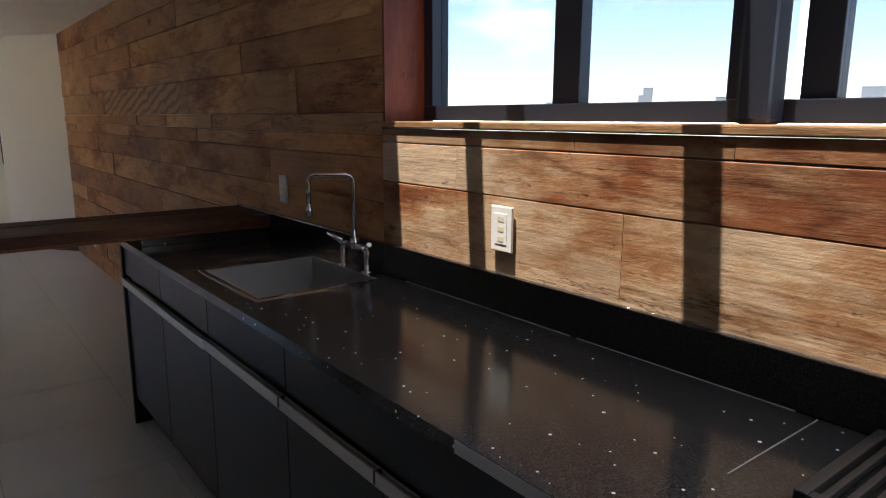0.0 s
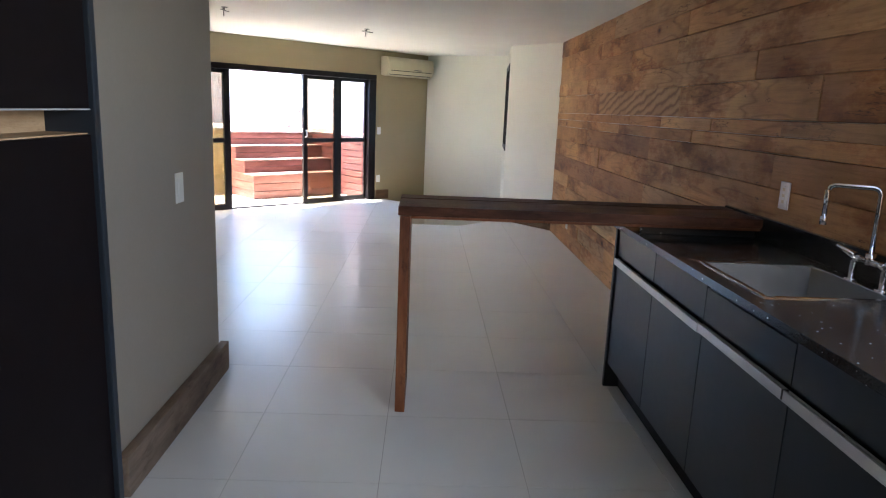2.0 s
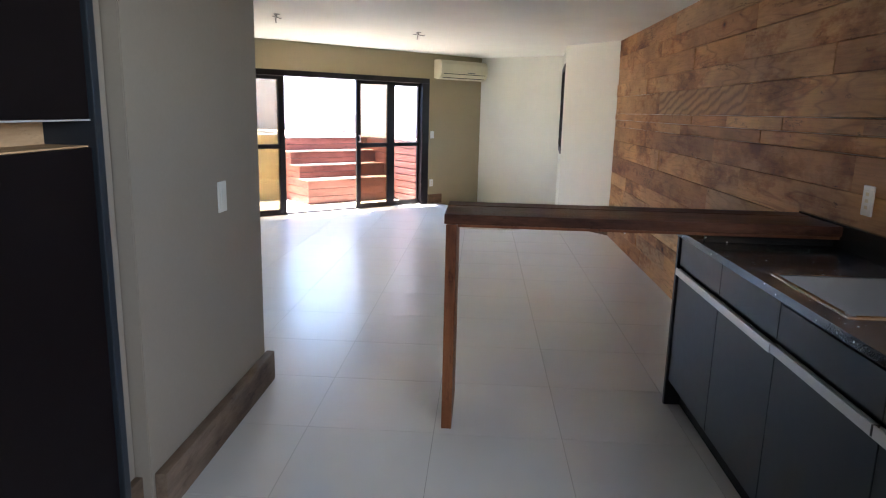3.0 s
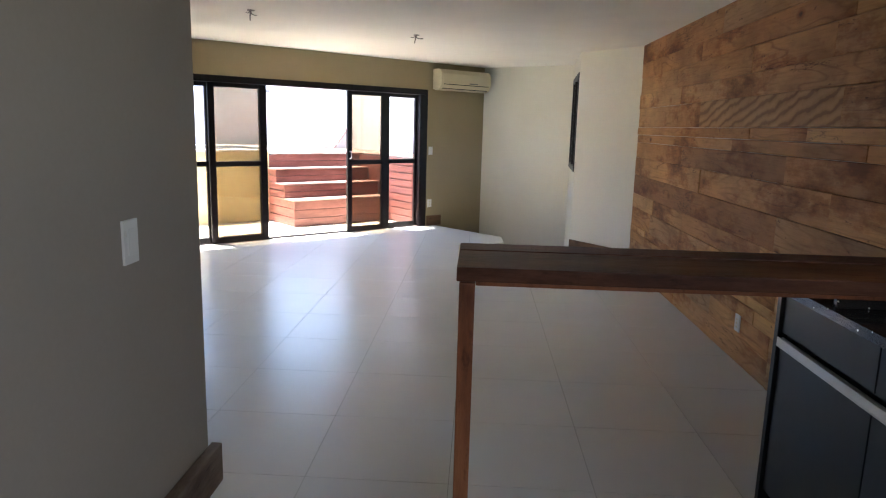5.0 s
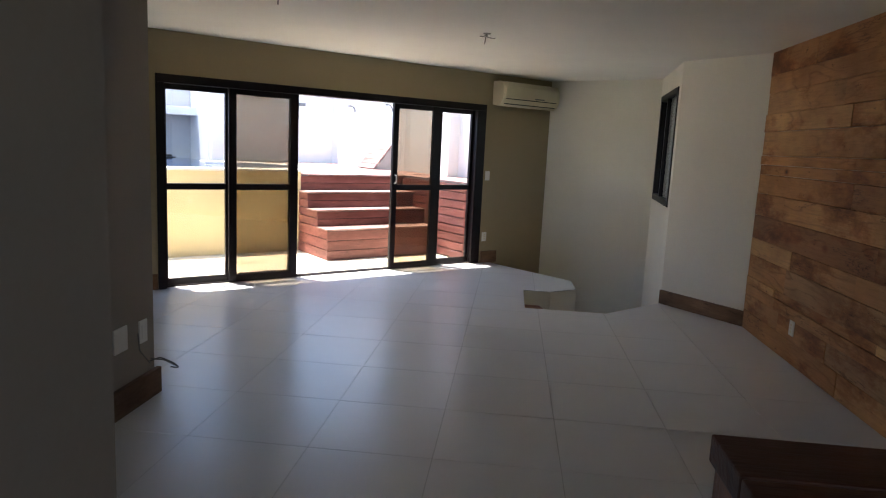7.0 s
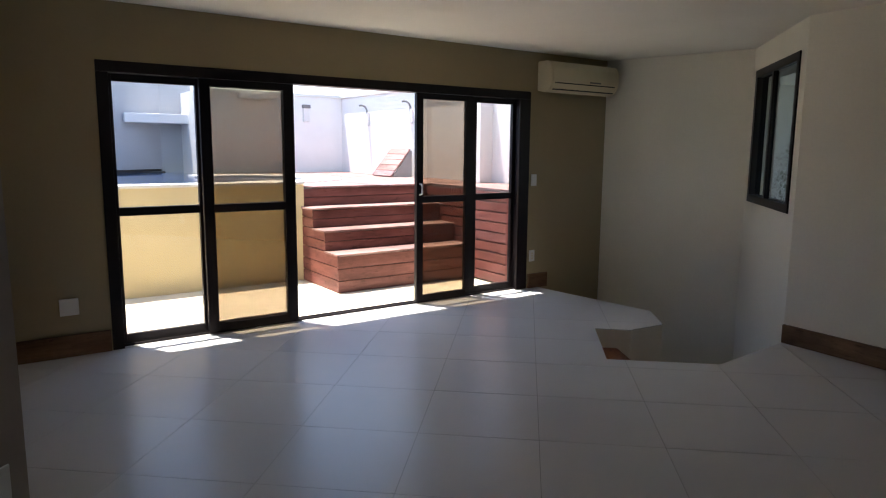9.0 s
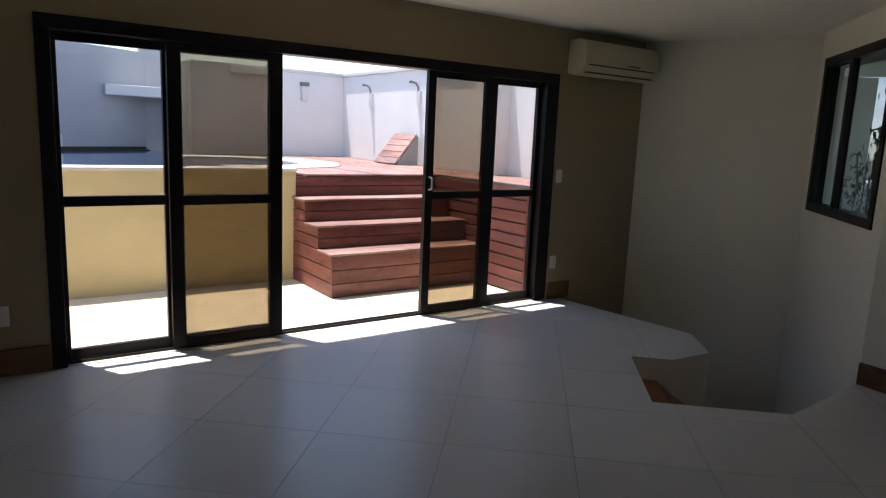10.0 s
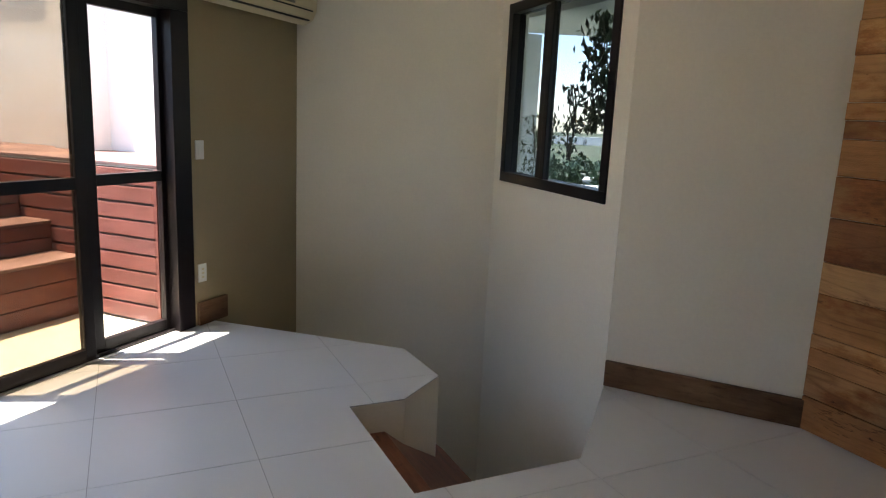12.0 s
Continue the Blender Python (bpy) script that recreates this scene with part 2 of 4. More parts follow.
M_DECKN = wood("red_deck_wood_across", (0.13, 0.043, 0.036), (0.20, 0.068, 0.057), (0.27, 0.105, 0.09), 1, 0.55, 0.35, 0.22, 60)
# paler copies of the deck wood: sunlight on the tops put into the colour
M_DECKT = wood("sunlit_deck_wood", (0.24, 0.14, 0.128), (0.34, 0.215, 0.2), (0.42, 0.285, 0.265), 0, 0.55, 0.35, 0.2, 60)
M_DECKU = wood("sunlit_deck_wood_across", (0.24, 0.14, 0.128), (0.34, 0.215, 0.2), (0.42, 0.285, 0.265), 1, 0.55, 0.35, 0.2, 60)
M_TREAD = wood("brown_stair_wood", (0.12, 0.04, 0.02), (0.24, 0.085, 0.04), (0.32, 0.13, 0.065), 1, 0.45, 0.3, 0.1)
M_FRAME = painted("dark_bronze_aluminium", (0.013, 0.0085, 0.009), 0.42, 0.0, 0.15, 0.25)
M_KFRAME = painted("black_window_aluminium", (0.03, 0.035, 0.05), 0.35, 0.3)
M_CAB = painted("matt_black_laminate", (0.013, 0.0165, 0.022), 0.4, 0.0, 0.15, 0.34)
M_TALL = painted("espresso_laminate", (0.005, 0.0035, 0.0037), 0.5, 0.0, 0.15, 0.06)
M_NICHE = wood("pale_niche_wood", (0.3, 0.19, 0.1), (0.45, 0.31, 0.18), (0.55, 0.4, 0.25), 1, 0.6, 0.2, 0.1)
M_ALU = painted("brushed_aluminium", (0.55, 0.55, 0.55), 0.34, 0.55, 0.06)
M_CHROME = painted("chrome", (0.8, 0.8, 0.82), 0.08, 1.0, 0.03)
M_STEEL = painted("brushed_steel", (0.36, 0.36, 0.355), 0.42, 0.5, 0.1)
M_PLATE = painted("white_plastic", (0.75, 0.74, 0.71), 0.35, 0.0, 0.05)
M_PLATE2 = painted("ivory_plastic", (0.66, 0.58, 0.41), 0.4, 0.0, 0.06)
M_FILL = painted("grey_filler", (0.3, 0.295, 0.28), 0.6)
M_PALE = painted("edge_reflection_grey", (0.5, 0.5, 0.52), 0.5)
M_SLOT = painted("dark_slot", (0.03, 0.03, 0.03), 0.6)
M_IRON = painted("cast_iron", (0.035, 0.033, 0.032), 0.5, 0.3)
M_CABLE = painted("grey_cable", (0.2, 0.19, 0.18), 0.5)
M_LEAF = painted("dark_leaf", (0.035, 0.07, 0.025), 0.45, 0.0, 0.5)
M_STEM = painted("vine_stem", (0.09, 0.06, 0.035), 0.7)
M_COPE = plaster("white_stone_coping", (0.72, 0.7, 0.66), 0.1, 0.6)
M_CITY = plaster("city_render", (0.62, 0.6, 0.57), 0.2, 0.85)
M_CITYW = painted("city_window", (0.06, 0.07, 0.09), 0.2)
M_ROOF = painted("clay_roof", (0.4, 0.16, 0.09), 0.8, 0.0, 0.3)

M_GROUND, nt, b = mat_base("far_land", 0.95)
gn, g2 = noise_tex(nt, 0.012, 8, 0.6), noise_tex(nt, 0.11, 6)
gc = ramp(nt, gn, ((0.38, (0.035, 0.055, 0.022)), (0.52, (0.07, 0.09, 0.04)), (0.66, (0.16, 0.15, 0.11))))
nt.links.new(mix(nt, 0.5, gc, ramp(nt, g2, ((0.4, (0.4, 0.45, 0.35)), (0.6, (1, 1, 1)))), "MULTIPLY"), b.inputs["Base Color"])

# polished black granite with bright flecks
M_GRAN, nt, b = mat_base("black_granite", 0.06, spec=0.36)
co = nt.nodes.new("ShaderNodeTexCoord")
vo = nt.nodes.new("ShaderNodeTexVoronoi")
vo.inputs["Scale"].default_value = 33
nt.links.new(co.outputs["Object"], vo.inputs["Vector"])
vr = nt.nodes.new("ShaderNodeSeparateColor")
nt.links.new(vo.outputs["Color"], vr.inputs["Color"])
fleck = math_node(nt, "LESS_THAN", vo.outputs["Distance"], math_node(nt, "ADD", 0.05, math_node(nt, "MULTIPLY", vr.outputs[1], 0.075)))
keepf = math_node(nt, "MULTIPLY", fleck, math_node(nt, "GREATER_THAN", vr.outputs[0], 0.35))
gb = ramp(nt, noise_tex(nt, 220, 3), ((0.35, (0.015, 0.015, 0.016)), (0.75, (0.048, 0.047, 0.046))))
nt.links.new(mix(nt, keepf, gb, (0.75, 0.75, 0.72)), b.inputs["Base Color"])
b.inputs["Roughness"].default_value = 0.15

M_WATER, nt, b = mat_base("pool_water", 0.05)
b.inputs["Base Color"].default_value = (0.012, 0.03, 0.085, 1)
bump(nt, b, noise_tex(nt, 4, 3), 0.06, 0.02)


def glass(name, tint, gloss=0.045, rough=0.01):
    """Sheet glass that lets light straight through, with more gloss towards grazing angles."""
    m = bpy.data.materials.new(name)
    m.use_nodes = True
    nt = m.node_tree
    nt.nodes.clear()
    o, t, g, mx, lw = (nt.nodes.new("ShaderNode" + k) for k in ("OutputMaterial", "BsdfTransparent", "BsdfGlossy", "MixShader", "LayerWeight"))
    t.inputs["Color"].default_value = (*tint, 1)
    g.inputs["Roughness"].default_value = rough
    lw.inputs["Blend"].default_value = 0.5
    f = math_node(nt, "ADD", math_node(nt, "MULTIPLY", math_node(nt, "POWER", lw.outputs["Facing"], 5.0), 0.6), gloss)
    nt.links.new(f, mx.inputs[0])
    nt.links.new(t.outputs[0], mx.inputs[1])
    nt.links.new(g.outputs[0], mx.inputs[2])
    nt.links.new(mx.outputs[0], o.inputs["Surface"])
    return m


M_ROOFG = glass("roof_light_glass", (0.70, 0.70, 0.69))
M_GLASS = glass("clear_glass", (0.95, 0.95, 0.95))
M_STAIRG = glass("stair_window_glass", (0.54, 0.57, 0.61))
M_TINT = glass("dusty_glass", (0.555, 0.505, 0.43), 0.05)
M_SMOKE = glass("grey_tinted_glass", (0.50, 0.52, 0.55))


# ---- building helpers ----
def part(name, bm, material, parent=None, label=""):
    me = bpy.data.meshes.new(name)
    bm.normal_update()
    bm.to_mesh(me)
    bm.free()
    me.materials.append(material)
    ob = new(name, me)
    if parent is not None:
        ob.parent = parent
    if label:
        ob["label"] = label
    return ob


def empty(name, m=None):
    e = new(name)
    e.empty_display_size = 0.1
    if m is not None:
        e.matrix_world = m
    return e


def add_box(bm, x0, x1, y0, y1, z0, z1, bevel=0.0, m=None):
    r = bmesh.ops.create_cube(bm, size=1.0)
    vs = r["verts"]
    for v in vs:
        v.co = Vector((x0 + (v.co.x + 0.5) * (x1 - x0), y0 + (v.co.y + 0.5) * (y1 - y0), z0 + (v.co.z + 0.5) * (z1 - z0)))
    if bevel:
        es = list({e for v in vs for e in v.link_edges})
        out = bmesh.ops.bevel(bm, geom=es, offset=bevel, segments=2, affect="EDGES", profile=0.6)
        vs = list({v for f in out["faces"] for v in f.verts} | {v for v in vs if v.is_valid})
    if m is not None:
        for v in vs:
            v.co = m @ v.co
    return vs


def box(x0, x1, y0, y1, z0, z1, bevel=0.0, m=None):
    bm = bmesh.new()
    add_box(bm, x0, x1, y0, y1, z0, z1, bevel, m)
    return bm


def add_tube(bm, pts, r, seg=10, cap=True):
    """A round tube along a polyline."""
    rings = []
    pts = [Vector(p) for p in pts]
    for i, p in enumerate(pts):
        d = (pts[min(i + 1, len(pts) - 1)] - pts[max(i - 1, 0)]).normalized()
        a = d.cross(Vector((0, 0, 1)) if abs(d.z) < 0.9 else Vector((1, 0, 0))).normalized()
        c = d.cross(a)
        rr = r[i] if isinstance(r, (list, tuple)) else r
        rings.append([bm.verts.new(p + (a * math.cos(k * 2 * math.pi / seg) + c * math.sin(k * 2 * math.pi / seg)) * rr) for k in range(seg)])
    for a, c in zip(rings, rings[1:]):
        for k in range(seg):
            f = bm.faces.new((a[k], a[(k + 1) % seg], c[(k + 1) % seg], c[k]))
            f.smooth = True
    if cap:
        bm.faces.new(rings[0][::-1])
        bm.faces.new(rings[-1])


def tube(pts, r, seg=10):
    bm = bmesh.new()
    add_tube(bm, pts, r, seg)
    bmesh.ops.recalc_face_normals(bm, faces=bm.faces)
    return bm


def round_path(pts, r=0.03, n=6):
    """The polyline with its corners rounded."""
    pts = [Vector(p) for p in pts]
    out = [pts[0]]
    for a, b_, c in zip(pts, pts[1:], pts[2:]):
        p, q = b_ + (a - b_).normalized() * r, b_ + (c - b_).normalized() * r
        for i in range(n + 1):
            t = i / n
            out.append(p * (1 - t) ** 2 + b_ * 2 * t * (1 - t) + q * t * t)
    return out + [pts[-1]]


def clip(poly, a, b_, c):
    """The part of a convex polygon where a*x + b*y <= c."""
    out = []
    for p, q in zip(poly, poly[1:] + poly[:1]):
        dp, dq = a * p[0] + b_ * p[1] - c, a * q[0] + b_ * q[1] - c
        if dp <= 0:
            out.append(p)
        if dp * dq < 0:
            t = dp / (dp - dq)
            out.append((p[0] + t * (q[0] - p[0]), p[1] + t * (q[1] - p[1])))
    return out


def clip_to(poly, convex):
    """The part of a convex polygon inside another convex polygon, counter-clockwise."""
    for p, q in zip(convex, convex[1:] + convex[:1]):
        dx, dy = q[0] - p[0], q[1] - p[1]
        if len(poly) > 2:
            poly = clip(poly, dy, -dx, dy * p[0] - dx * p[1])
    return poly


def area(poly):
    return 0.5 * sum(p[0] * q[1] - q[0] * p[1] for p, q in zip(poly, poly[1:] + poly[:1])) if len(poly) > 2 else 0


def add_prism(bm, poly, z0, z1):
    lo, hi = [bm.verts.new((*p, z0)) for p in poly], [bm.verts.new((*p, z1)) for p in poly]
    bm.faces.new(hi)
    bm.faces.new(lo[::-1])
    for i in range(len(poly)):
        j = (i + 1) % len(poly)
        bm.faces.new((lo[i], lo[j], hi[j], hi[i]))


def wall(name, p0, p1, z0, z1, material, thick=0.16, openings=(), before=0.0, after=0.0, label=""):
    """A wall whose inner face runs from p0 to p1 with the room on its left; openings are (from, to, low, high) along it."""
    d = Vector((p1[0] - p0[0], p1[1] - p0[1], 0))
    length = d.length
    d.normalize()
    o = Vector((d.y, -d.x, 0))
    m = Matrix(((d.x, o.x, 0, p0[0]), (d.y, o.y, 0, p0[1]), (0, 0, 1, 0), (0, 0, 0, 1)))
    xs = sorted({-before, length + after, *(v for op in openings for v in op[:2])})
    zs = sorted({z0, z1, *(v for op in openings for v in op[2:])})
    bm = bmesh.new()
    for xa, xb in zip(xs, xs[1:]):
        run = None
        for za, zb in zip(zs, zs[1:]):
            cx, cz = (xa + xb) / 2, (za + zb) / 2
            solid = not any(a < cx < b_ and lo < cz < hi for a, b_, lo, hi in openings)
            if solid:
                run = (run[0], zb) if run else (za, zb)
            if run and (not solid or zb == zs[-1]):
                add_box(bm, xa, xb, 0, thick, run[0], run[1])
                run = None
    bmesh.ops.remove_doubles(bm, verts=bm.verts, dist=1e-5)
    # the wall's frame is left-handed, so its faces are turned back
    bmesh.ops.transform(bm, matrix=m, verts=bm.verts)
    bmesh.ops.recalc_face_normals(bm, faces=bm.faces)
    ob = part(name, bm, material)
    return tagged(ob, label or "smooth painted interior wall", "wall", kind="structure")


# ---- plan ----
CEIL = 2.35
DOOR_WALL = 4.87
A = Vector((-3.72, 8.69, 0))
ANG = 42.13
DU = Vector((math.cos(radians(ANG)), math.sin(radians(ANG)), 0))
DN = Vector((-DU.y, DU.x, 0))
DOOR = pose(A.x, A.y, 0, 0, 0, ANG)            # x along the glazed wall, y out to the terrace
W_ANGLE, W_WIN, W_FAR, W_DOOR = (1.57, 8.84), (1.0, 9.58), (1.14, 11.15), tuple((A + DU * DOOR_WALL)[:2])
DOOR_L = tuple((A - DU * 1.25)[:2])
DOOR_W, DOOR_H = 3.84, 1.97


# ---- the shell ----
wall("wall_east", (1.57, -0.9), W_ANGLE, -0.1, CEIL, M_WALL, 0.2, ((-0.9 + 0.9 + 0.05, 2.50 + 0.9, 1.44, 2.2),), before=0.2)
wall("wall_angle", W_ANGLE, W_WIN, -2.7, CEIL, M_WALL, 0.16, before=0.1)
WIN = (0.14, 1.45, 0.95, 2.135)
wall("wall_window", (W_WIN[0] + 0.0003, W_WIN[1] + 0.004), W_FAR, -2.7, CEIL, M_WALL, 0.14, (WIN,), after=0.12)
wall("wall_far", W_FAR, W_DOOR, -2.7, CEIL, M_WALL, 0.16, after=0.14)
wall("wall_terrace", W_DOOR, DOOR_L, -0.1, CEIL, M_TAUPE, 0.14, ((DOOR_WALL - DOOR_W + 0.06, DOOR_WALL + 0.06, -0.1, DOOR_H),), after=0.16, label="taupe painted wall around the glazed doors")
wall("wall_terrace_below", W_DOOR, tuple((A + DU * 3.85)[:2]), -2.7, -0.1, M_TAUPE, 0.14)
wall("wall_west", DOOR_L, (DOOR_L[0], 6.28), -0.1, CEIL, M_TAUPE, 0.16, after=0.0)
wall("wall_recess_end", (DOOR_L[0], 6.28), (-2.484, 6.28), -0.1, CEIL, M_TAUPE, 0.16, before=0.16)
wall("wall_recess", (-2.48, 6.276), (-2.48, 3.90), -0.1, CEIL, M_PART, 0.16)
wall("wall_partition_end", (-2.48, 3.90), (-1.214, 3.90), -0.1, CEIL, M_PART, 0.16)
wall("wall_partition", (-1.21, 3.897), (-1.21, 2.623), -0.1, CEIL, M_PART, 0.16, label="painted partition wall, toned down for its weak light")
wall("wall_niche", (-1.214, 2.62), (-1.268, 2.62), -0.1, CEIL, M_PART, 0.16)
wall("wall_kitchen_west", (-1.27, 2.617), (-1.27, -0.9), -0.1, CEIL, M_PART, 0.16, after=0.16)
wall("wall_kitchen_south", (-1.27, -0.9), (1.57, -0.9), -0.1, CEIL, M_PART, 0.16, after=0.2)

# floor pieces round the stairwell
H_L, H_F, H_E, H_C, H_D, H_G, H_B = (-0.36, 8.96), (-0.36, 9.76), (-0.08, 9.757), (0.206, 9.978), (0.19, 10.43), (-0.70, 11.24), (0.386, 8.96)


def on_e(x):
    return H_D[1] + (x - H_D[0]) * (H_G[1] - H_D[1]) / (H_G[0] - H_D[0])


PIECES = [
    [(-1.43, -1.0), (1.75, -1.0), (1.75, 3.9), (-1.43, 3.9)],
    [(-2.64, 3.9), (1.75, 3.9), (1.75, 6.28), (-2.64, 6.28)],
    [(-5.0, 6.28), (1.75, 6.28), (1.75, 8.96), (-5.0, 8.96)],
    [(-5.2, 8.96), (-0.36, 8.96), (-0.36, on_e(-0.36)), (-1.2, on_e(-1.2)), (-5.2, on_e(-1.2))],
    [H_F, H_E, (-0.08, on_e(-0.08)), (-0.36, on_e(-0.36))],
    [H_E, H_C, H_D, (-0.08, on_e(-0.08))],
    [H_B, (1.75, 8.96), (1.75, 9.7), (W_WIN[0], W_WIN[1])],
]
DC = DN.x * A.x + DN.y * A.y
bm = bmesh.new()
for pc in PIECES:
    pc = clip(pc, DN.x, DN.y, DC + 0.05)
    add_prism(bm, pc, -0.22, -0.002)
floor = tagged(part("floor", bm, M_GROUT), "large pale satin floor tiles with thin grey joints", "floor", kind="structure")

# ceiling, open over the worktop for an assumed roof light out of view
SKY = (1.193, 1.57, -0.5, 2.492)
bm = bmesh.new()
for x0, x1, y0, y1 in ((-5.3, SKY[0], -1.1, 12.6), (SKY[0], 1.8, SKY[3], 12.6), (SKY[0], 1.8, -1.1, SKY[2]), (SKY[1], 1.8, SKY[2], SKY[3])):
    pc = clip([(x0, y0), (x1, y0), (x1, y1), (x0, y1)], DN.x, DN.y, DC + 0.14)
    add_prism(bm, pc, CEIL, CEIL + 0.2)
tagged(part("ceiling", bm, M_CEIL), "flat white painted plaster ceiling", "ceiling", kind="structure")
# tinted pane out of view, added to weaken the sun on the boards
roof = tagged(part("window_3", box(SKY[0], SKY[1], SKY[2], SKY[3], CEIL + 0.12, CEIL + 0.13), M_ROOFG), "unseen tinted roof light pane that dims the sun above the worktop", "roof light", kind="structure")
# unseen bars, placed so that their shadows band the boards below
for i, (ya, yb) in enumerate(((2.045, 2.115), (1.30, 1.385), (0.55, 0.63))):
    tagged(part("trim", box(SKY[0], SKY[1], ya, yb, CEIL + 0.02, CEIL + 0.1), M_FRAME), "dark bar across the roof light", "trim", kind="structure")

# stairwell below the floor
bm = bmesh.new()
loop = [H_B, H_L, H_F, H_E, H_C, H_D, (-0.811, 11.341)]
for p, q in zip(loop, loop[1:]):
    d = (Vector(q) - Vector(p)).normalized()
    o = Vector((-d.y, d.x))
    poly = [tuple(Vector(p) - o * 0.003), tuple(Vector(q) - o * 0.003), tuple(Vector(q) + o * 0.1), tuple(Vector(p) + o * 0.1)]
    if area(poly) < 0:
        poly = poly[::-1]
    add_prism(bm, poly, -2.7, -0.006)
p, q = H_B, W_WIN
add_prism(bm, [p, (p[0] + 0.1, p[1] - 0.08), (q[0] + 0.1, q[1] - 0.08), q], -2.7, -0.006)
tagged(part("wall_stairwell", bm, M_WALL), "white plastered wall lining the open stairwell", "wall", kind="structure")
tagged(part("floor_below", box(-1.2, 1.6, 8.6, 12.4, -2.8, -2.7), M_TREAD), "dark wooden floor of the storey below", "floor", kind="structure")
stair = tagged(empty("staircase", pose(-0.36, 9.0, -2.7)), "brown wooden stair winding down the open stairwell", "stairs")
bm = bmesh.new()
prof = [(-0.357, -0.153), (-0.18, -0.155), (0.10, -0.385), (0.45, -0.67), (0.45, -0.75), (-0.357, -0.25)]
lo, hi = [bm.verts.new((x, 8.97, z)) for x, z in prof], [bm.verts.new((x, 10.4, z)) for x, z in prof]
bm.faces.new(lo)
bm.faces.new(hi[::-1])
for k in range(len(prof)):
    bm.faces.new((lo[k], hi[k], hi[(k + 1) % len(prof)], lo[(k + 1) % len(prof)]))
bmesh.ops.recalc_face_normals(bm, faces=bm.faces)
t = part("casing", bm, M_TREAD, stair)
t.matrix_parent_inverse = stair.matrix_world.inverted()
for i in range(9):
    x = 0.46 + 0.05 * i
    t = part("tread", box(x, x + 0.2, 8.97, 9.9 + 0.1 * i, -0.8 - 0.19 * i, -0.76 - 0.19 * i, 0.006), M_TREAD, stair)
    t.matrix_parent_inverse = stair.matrix_world.inverted()
    if x > 0.8:
        break

# floor tiles
TP, TX, TY = 0.602, -0.84, 5.19
for i in range(-8, 5):
    for j in range(-11, 11):
        x0, y0 = TX + i * TP + 0.0015, TY + j * TP + 0.0015
        x1, y1 = x0 + TP - 0.003, y0 + TP - 0.003
        bm, n = bmesh.new(), 0
        for pc in PIECES:
            poly = clip_to([(x0, y0), (x1, y0), (x1, y1), (x0, y1)], pc)
            if len(poly) > 2:
                poly = clip(poly, DN.x, DN.y, DC + 0.03)
            if len(poly) > 2 and area(poly) > 0.002:
                add_prism(bm, poly, -0.012, 0.0)
                n += 1
        inside = x1 > -2.48 and y1 > 3.9 or x1 > -1.3 and y1 > -0.9 or x1 > -4.75 and y1 > 6.28
        if not inside:
            n = 0
        if n:
            part("tile", bm, M_TILE, floor)
        else:
            bm.free()

# ---- reclaimed wood wall ----
ROWS_Z = [0.0, 0.165, 0.31, 0.40, 0.465, 0.655, 0.80, 1.0, 1.185, 1.345, 1.425, 1.50, 1.695, 1.84, 2.01, 2.16, CEIL]
wood_wall = tagged(empty("trim", pose(1.57, 0, 0)), "cladding of reclaimed multi-tone wooden boards in uneven rows", "wood cladding", kind="structure")
rnd = random.Random(11)
KNOWN = {4: (2.5, 5.2, 6.6, 8.05), 7: (2.5, 4.76, 6.7), 9: (2.5, 4.5, 6.1), 11: (2.5, 3.17, 4.76, 6.83), 12: (2.5, 3.77, 7.37), 13: (2.5, 4.9, 5.9, 7.5), 14: (2.5, 4.74, 6.9), 15: (2.5, 4.5, 6.48, 8.0)}


def board(y0, y1, z0, z1, material=None):
    t = 0.022 + rnd.random() * 0.001 if material else 0.017 + rnd.random() * 0.009
    bm = bmesh.new()
    n = max(1, int((y1 - y0) / 0.35))
    vs = []
    g = 0.0008
    for k in range(n + 1):
        y = y0 + g + (y1 - y0 - 2 * g) * k / n
        w0, w1 = rnd.uniform(0, 0.0026), rnd.uniform(0, 0.0026)
        vs.append([bm.verts.new(c) for c in ((0, y, z0 + w0), (-t + 0.002, y, z0 + w0), (-t, y, z0 + w0 + 0.002), (-t, y, z1 - w1 - 0.002), (-t + 0.002, y, z1 - w1), (0, y, z1 - w1))])
    for a, c in zip(vs, vs[1:]):
        for k in range(5):
            bm.faces.new((a[k], a[k + 1], c[k + 1], c[k]))
    bm.faces.new(vs[0][::-1])
    bm.faces.new(vs[-1])
    bmesh.ops.recalc_face_normals(bm, faces=bm.faces)
    return part("board", bm, material or M_BARN, wood_wall)


for r, (z0, z1) in enumerate(zip(ROWS_Z, ROWS_Z[1:])):
    ys = list(KNOWN.get(r, ())) or [2.5]
    while ys[-1] < 8.3:
        ys.append(ys[-1] + rnd.uniform(0.7, 2.0))
    if r < 7:
        ys[0] = 3.6
        ys = [ys[0]] + [y for y in ys[1:] if y > 4.0]
    ys[-1] = 8.84
    for ya, yb in zip(ys, ys[1:]):
        if yb - ya > 0.05:
            board(ya, yb, z0, z1, M_STREAK if r == 11 and ya == 4.76 else None)
for z0, z1, ys in ((1.40, 1.45, (-0.9, 1.2, 1.62, 2.5)), (1.265, 1.40, (-0.9, 0.3, 2.09, 2.5)), (1.0, 1.265, (-0.9, 0.2, 1.46, 2.5))):
    for k, (ya, yb) in enumerate(zip(ys, ys[1:])):
        board(ya, yb, z0, z1, M_BARNL)

